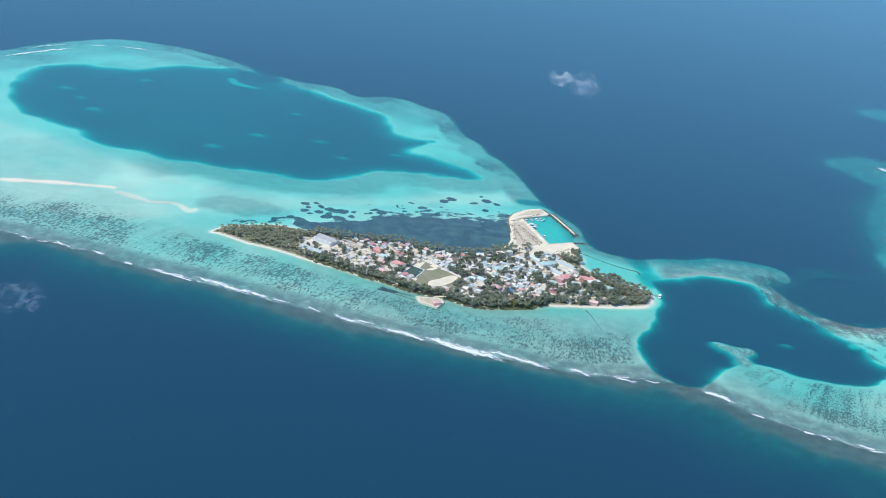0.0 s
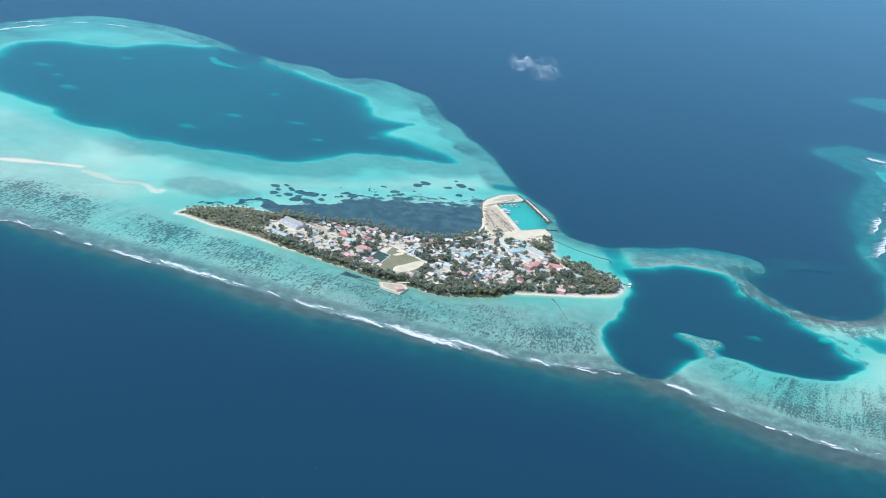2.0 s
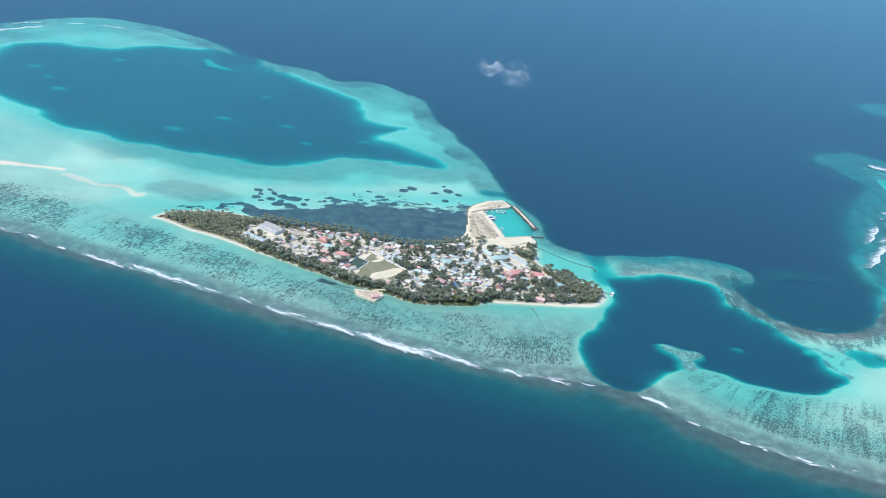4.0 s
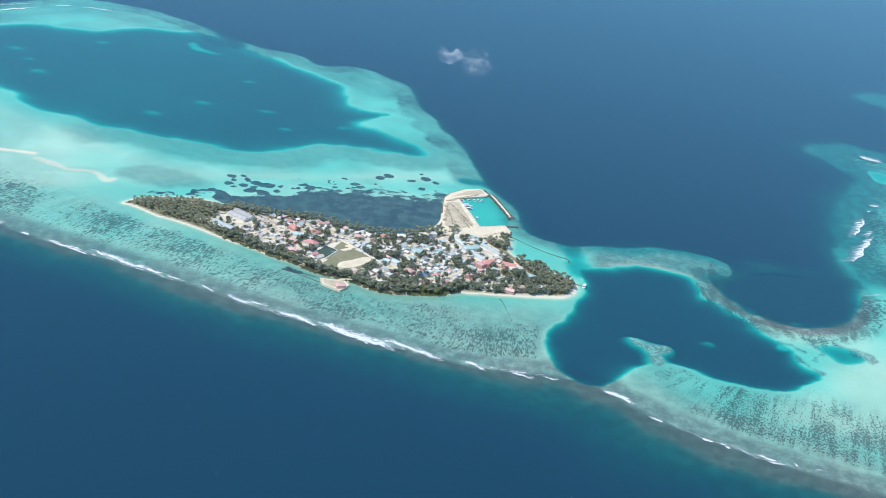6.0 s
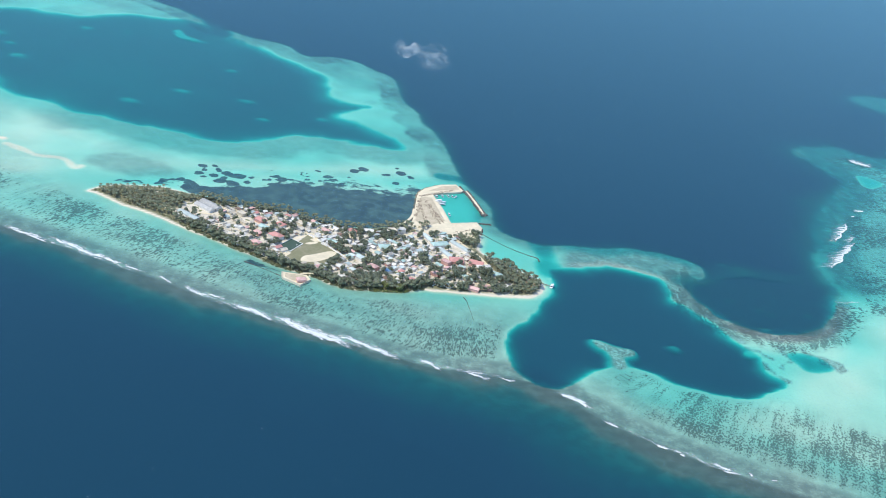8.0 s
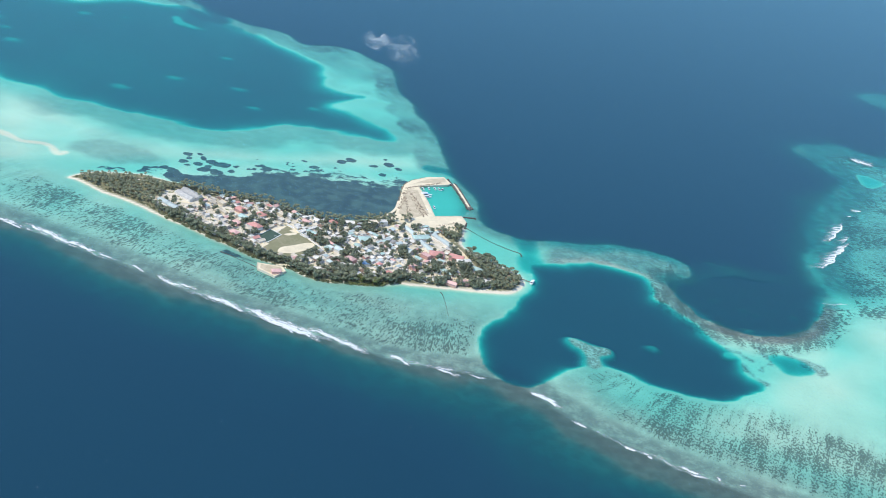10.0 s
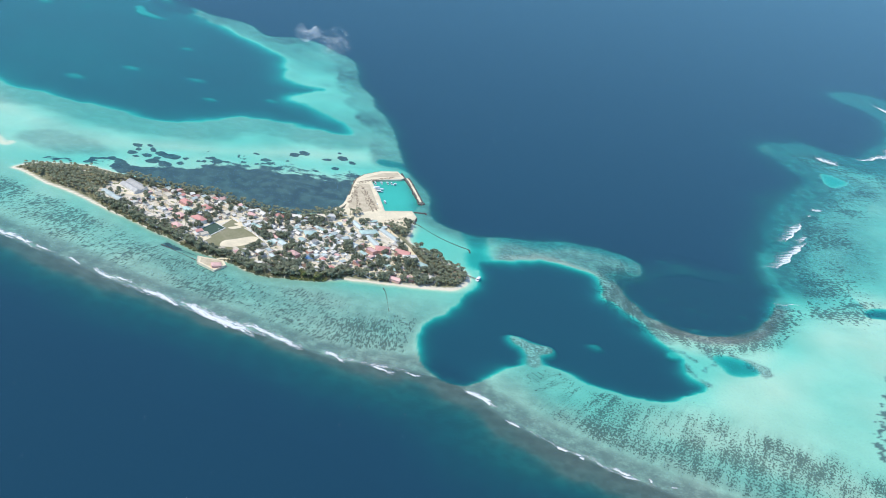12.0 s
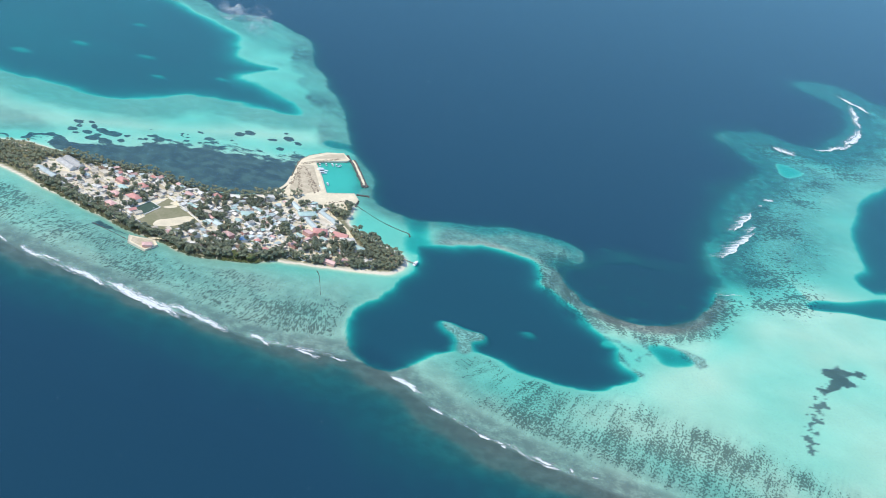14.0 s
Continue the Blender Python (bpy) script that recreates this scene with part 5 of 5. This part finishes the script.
def bush_belt(label, leaf, test, step, seed):
    """Bushes too close to count, along the part of the shore that the test allows."""
    q, shapes, out, faces, at = random.Random(seed), [bush_shape(90 + i) for i in range(4)], [], [], 0
    for iy in range(int(280 / step)):
        for ix in range(int(665 / step)):
            x, y = -268 + ix * step + q.uniform(-1, 1), 1462 + iy * step + q.uniform(-1, 1)
            if not test(x, y, look_up(shore, x, y), look_up(north_side, x, y)) or look_up(open_ground, x, y) > 0.5 or inside(np.array([x]), np.array([y]), np.array(DECK, float))[0] > -2:
                continue
            bv, bf = shapes[q.randrange(4)]
            a, sc = q.random() * 6.28, q.uniform(0.6, 1.15)
            bv = np.array(bv) * sc
            c, d = math.cos(a), math.sin(a)
            out.append(np.stack([bv[:, 0] * c - bv[:, 1] * d + x, bv[:, 0] * d + bv[:, 1] * c + y, bv[:, 2] + 0.5], 1))
            faces += [tuple(j + at for j in g) for g in bf]
            at += len(bv)
    me = bpy.data.meshes.new("bushes")
    me.from_pydata(np.vstack(out).tolist(), [], faces)
    me.materials.append(leaf)
    return tagged(new("bushes", me), label, "bushes", kind="stuff")


OLIVE = leafy("olive_leaf", (0.20, 0.22, 0.12), (0.29, 0.30, 0.175), 0.15, 0.6, vary=0.25)
bush_belt("olive green bushes along the southern shore", OLIVE, lambda x, y, s, up: not up and -125 < x < 225 and 4.5 < s < 10 and not 160 < x < 205, 3.0, 1)
bush_belt("bright green bushes along the southern shore", LIME, lambda x, y, s, up: not up and 160 < x < 205 and 4 < s < 13, 3.0, 2)
bush_belt("low dark bushes along the lagoon shore", LEAF, lambda x, y, s, up: up and -130 < x < 200 and 1.5 < s < 6, 3.4, 3)
bush_belt("olive bushes at the edge of the western palm grove", OLIVE, lambda x, y, s, up: not up and x <= -125 and 8.5 < s < 12, 3.4, 4)
BROADS = [broad_shape(70 + i, 1.2) for i in range(5)]
top = thing("town_trees", pose(0, 0, 0), "dark green broad-leaved trees between the houses", "trees", kind="stuff")
for part_no, pname, mat in ((0, "trunks", BARK), (1, "crowns", LEAF)):
    out, faces, at = [], [], 0
    for i, (x, y, s) in enumerate(far_trees):
        bv = np.array(BROADS[i % 5][part_no][0]) * (0.75 + 0.4 * ((i * 37) % 10) / 10)
        c, d = math.cos(i * 2.4), math.sin(i * 2.4)
        out.append(np.stack([bv[:, 0] * c - bv[:, 1] * d + x, bv[:, 0] * d + bv[:, 1] * c + y, bv[:, 2] + 1.5], 1))
        faces += [tuple(j + at for j in f) for f in BROADS[i % 5][part_no][1]]
        at += len(bv)
    link(pname, np.vstack(out).tolist(), faces, mat, top)


# ---- surf ----
def wave(line, width, thick=1.0, grain=(0.11, 0.26), name="breaking_wave", label="white foam of a wave breaking on the reef edge", drag=None):
    """A foam strip along a line, thick in its middle and thin at its ragged ends."""
    width *= 0.95
    pts = rounded(line, False, 6)
    seg = np.hypot(*np.diff(pts, axis=0).T)
    run = np.concatenate([[0], np.cumsum(seg)])
    n = max(int(run[-1] / 4), 4)
    v, f, th, ways, across = [], [], [], [], 9
    for i in range(n + 1):
        d = run[-1] * i / n
        x, y = np.interp(d, run, pts[:, 0]), np.interp(d, run, pts[:, 1])
        x2, y2 = np.interp(d + 1, run, pts[:, 0]), np.interp(d + 1, run, pts[:, 1])
        x1, y1 = np.interp(d - 1, run, pts[:, 0]), np.interp(d - 1, run, pts[:, 1])
        ln = math.hypot(x2 - x1, y2 - y1) or 1
        qx, qy = -(y2 - y1) / ln, (x2 - x1) / ln
        drift = 7 * float(fbm(np.array([x]), np.array([y]), 26, 13)[0])
        x, y = x + qx * drift, y + qy * drift
        end = min(1, min(i, n - i) / (0.35 * n) + 0.3)
        wd = width * (0.7 + 0.6 * float(lattice(np.array([d + line[0][0]]), np.array([line[0][1]]), 14, 3)[0]))
        for k in range(across):
            o = (k / (across - 1) - (0.35 if drag is None else 0)) * wd
            front = 1.05 - abs(k / (across - 1) - 0.2) * (4.5 if k / (across - 1) < 0.2 else 1.3)
            if drag is not None:
                (qx, qy), front = drag, 1.05 - 0.75 * k / (across - 1)
            v.append((x + qx * o, y + qy * o, 0.12 + 0.35 * max(front, 0) * end))
            th.append(max(0.0, min(1, front)) * end * thick)
            ways.append((d * grain[0] + line[0][0], o * grain[1], 0))
        if i:
            a = (i - 1) * across
            f += [(a + k, a + k + 1, a + across + k + 1, a + across + k) for k in range(across - 1)]
    ob = link(name, v, f, FOAM, smooth=True)
    ob.data.attributes.new("thick", "FLOAT", "POINT").data.foreach_set("value", np.array(th, np.float32))
    ob.data.attributes.new("foam_way", "FLOAT_VECTOR", "POINT").data.foreach_set("vector", np.array(ways, np.float32).ravel())
    ob.visible_shadow = False
    return tagged(ob, label, "surf", "breaking waves", "stuff")


for line, wd, th in (
        ([(-610, 1556), (-565, 1547)], 9, 0.9), ([(-530, 1540), (-505, 1533)], 8, 0.9), ([(-478, 1537), (-451, 1518)], 10, 0.85), ([(-421, 1519), (-398, 1508)], 13, 0.95), ([(-370, 1490), (-353, 1485)], 13, 1.05), ([(-331, 1488), (-276, 1464)], 15, 1.05), ([(-300, 1468), (-262, 1456)], 9, 0.9),
        ([(-276, 1476), (-220, 1455), (-164, 1437)], 17, 1.05), ([(-190, 1446), (-158, 1432)], 16, 1.1), ([(-156, 1436), (-133, 1428)], 14, 0.95), ([(-109, 1417), (-86, 1411)], 11, 0.95), ([(-70, 1412), (-31, 1390)], 14, 1.05), ([(-40, 1402), (-10, 1394)], 8, 0.9), ([(-5, 1390), (58, 1361)], 19, 1.12),
        ([(45, 1377), (100, 1351), (160, 1331)], 24, 1.2), ([(60, 1362), (130, 1334)], 12, 1.0), ([(120, 1352), (170, 1343), (221, 1323)], 17, 1.05), ([(233, 1334), (267, 1315)], 15, 0.95), ([(293, 1321), (324, 1311)], 15, 1.0), ([(334, 1325), (355, 1321)], 12, 0.95),
        ([(404, 1313), (425, 1303), (446, 1287)], 15, 1.12), ([(457, 1271), (475, 1259)], 10, 1.05), ([(518, 1241), (531, 1235)], 10, 1.05), ([(540, 1227), (547, 1224)], 8, 1.0), ([(575, 1224), (603, 1215)], 12, 0.9), ([(615, 1215), (621, 1209)], 8, 0.9), ([(640, 1206), (649, 1205)], 8, 0.9),
        ([(-865, 2425), (-847, 2450), (-797, 2510), (-745, 2568)], 15, 1.15), ([(-838, 2512), (-800, 2560), (-760, 2598)], 10, 0.9), ([(-722, 2597), (-690, 2619)], 12, 1.05), ([(-671, 2619), (-630, 2625), (-591, 2624)], 12, 0.95),
        ([(917, 2046), (899, 1994), (878, 1944)], 6, 1.5), ([(908, 1950), (885, 1904), (866, 1866), (843, 1831)], 6, 1.6), ([(942, 2111), (966, 2122)], 16, 1.0), ([(932, 2078), (940, 2086)], 8, 1.0), ([(1000, 2406), (1025, 2394), (1047, 2382)], 36, 1.05),
        ([(1086, 2441), (1125, 2462), (1162, 2510)], 16, 1.1), ([(1162, 2510), (1205, 2580), (1226, 2645)], 30, 1.1), ([(1222, 2640), (1234, 2736), (1234, 2814)], 26, 1.0), ([(1216, 2862), (1250, 2818), (1283, 2771)], 22, 1.2), ([(1140, 2470), (1190, 2535)], 26, 0.85), ([(812, 1708), (842, 1713), (873, 1720)], 6, 0.75)):
    wave(line, wd, th)
# spent foam drifting all along the reef edge
for line in ([(-700, 1575), (-556, 1549), (-471, 1530), (-366, 1491)], [(-350, 1489), (-276, 1466), (-179, 1436), (-93, 1411)], [(-80, 1404), (-24, 1386), (58, 1365), (139, 1343), (210, 1328)], [(225, 1327), (274, 1321), (343, 1327)], [(470, 1265), (518, 1242), (581, 1218), (649, 1197)]):
    wave(line, 16, 0.62, (0.09, 0.2), label="thin broken foam along the reef edge")
# the eastern breakers trail streaks behind them
for line, wd, th in (([(917, 2048), (899, 1994), (878, 1944)], 34, 0.78), ([(916, 1974), (908, 1950), (885, 1904), (866, 1866), (843, 1831)], 38, 0.9), ([(922, 1996), (914, 1978), (898, 1950)], 40, 0.62)):
    wave(line, wd, th, (0.20, 0.035), label="torn foam streaks behind a breaker on the eastern reef", drag=(-0.86, -0.50))
# small whitecaps out at sea
cv, cf = lump(9, 1, 0.3)
caps, rc = [], random.Random(8)
while len(caps) < 150:
    x, y = rc.uniform(-700, 1500), rc.uniform(950, 3200)
    if y < np.interp(x, [-658, -276, 58, 343, 457, 790], [1490, 1390, 1290, 1240, 1190, 1080]) or (x > 320 and 2000 < y and x < 780) or (y > 2800):
        caps.append((x, y, 0.0, rc.uniform(0.25, 0.65) * (1.5 if y > 2000 else 1), rc.random() * 6.3, 0.25))
scatter_mesh("whitecaps", cv, cf, caps, HULL, "scattered small whitecaps on the open sea", "whitecaps")


# ---- thin clouds below the flight path ----
def cloud(x, y, z, wide, high, turn, seed, label, strength=1.0, veils=2):
    e = thing("cloud", pose(x, y, z, 0, 0, turn), label, "cloud", kind="stuff")
    q = random.Random(seed)
    for i in range(veils):
        nx, ny, v, th, f = 26, 12, [], [], []
        for j in range(ny + 1):
            for k in range(nx + 1):
                a, b = k / nx * 2 - 1, j / ny * 2 - 1
                dz = noise.noise(Vector((a * 2 + i * 7, b * 2, seed))) * high * 0.35
                v.append((a * wide / 2, b * high * 0.5 + i * high * 0.12, b * high * 0.45 + dz))
                r = math.hypot(a, b)
                th.append(max(0, 1 - math.hypot(a + 0.25 * i - 0.1, b) ** 1.3) * strength)
        f = [(j * (nx + 1) + k, j * (nx + 1) + k + 1, (j + 1) * (nx + 1) + k + 1, (j + 1) * (nx + 1) + k) for j in range(ny) for k in range(nx)]
        ob = link("veil", v, f, VAPOUR, e, smooth=True)
        ob.data.attributes.new("thick", "FLOAT", "POINT").data.foreach_set("value", np.array(th, np.float32))
        ob.visible_shadow = False


cloud(172, 1343, 368, 46, 24, -8, 3, "small thin white cloud drifting above the sea", 1.5)
cloud(196, 1345, 363, 60, 40, -20, 5, "faint ragged edge of a small cloud above the sea", 1.25, 1)
cloud(-325, 962, 200, 70, 40, 40, 6, "faint wisp of vapour above the sea", 0.95)
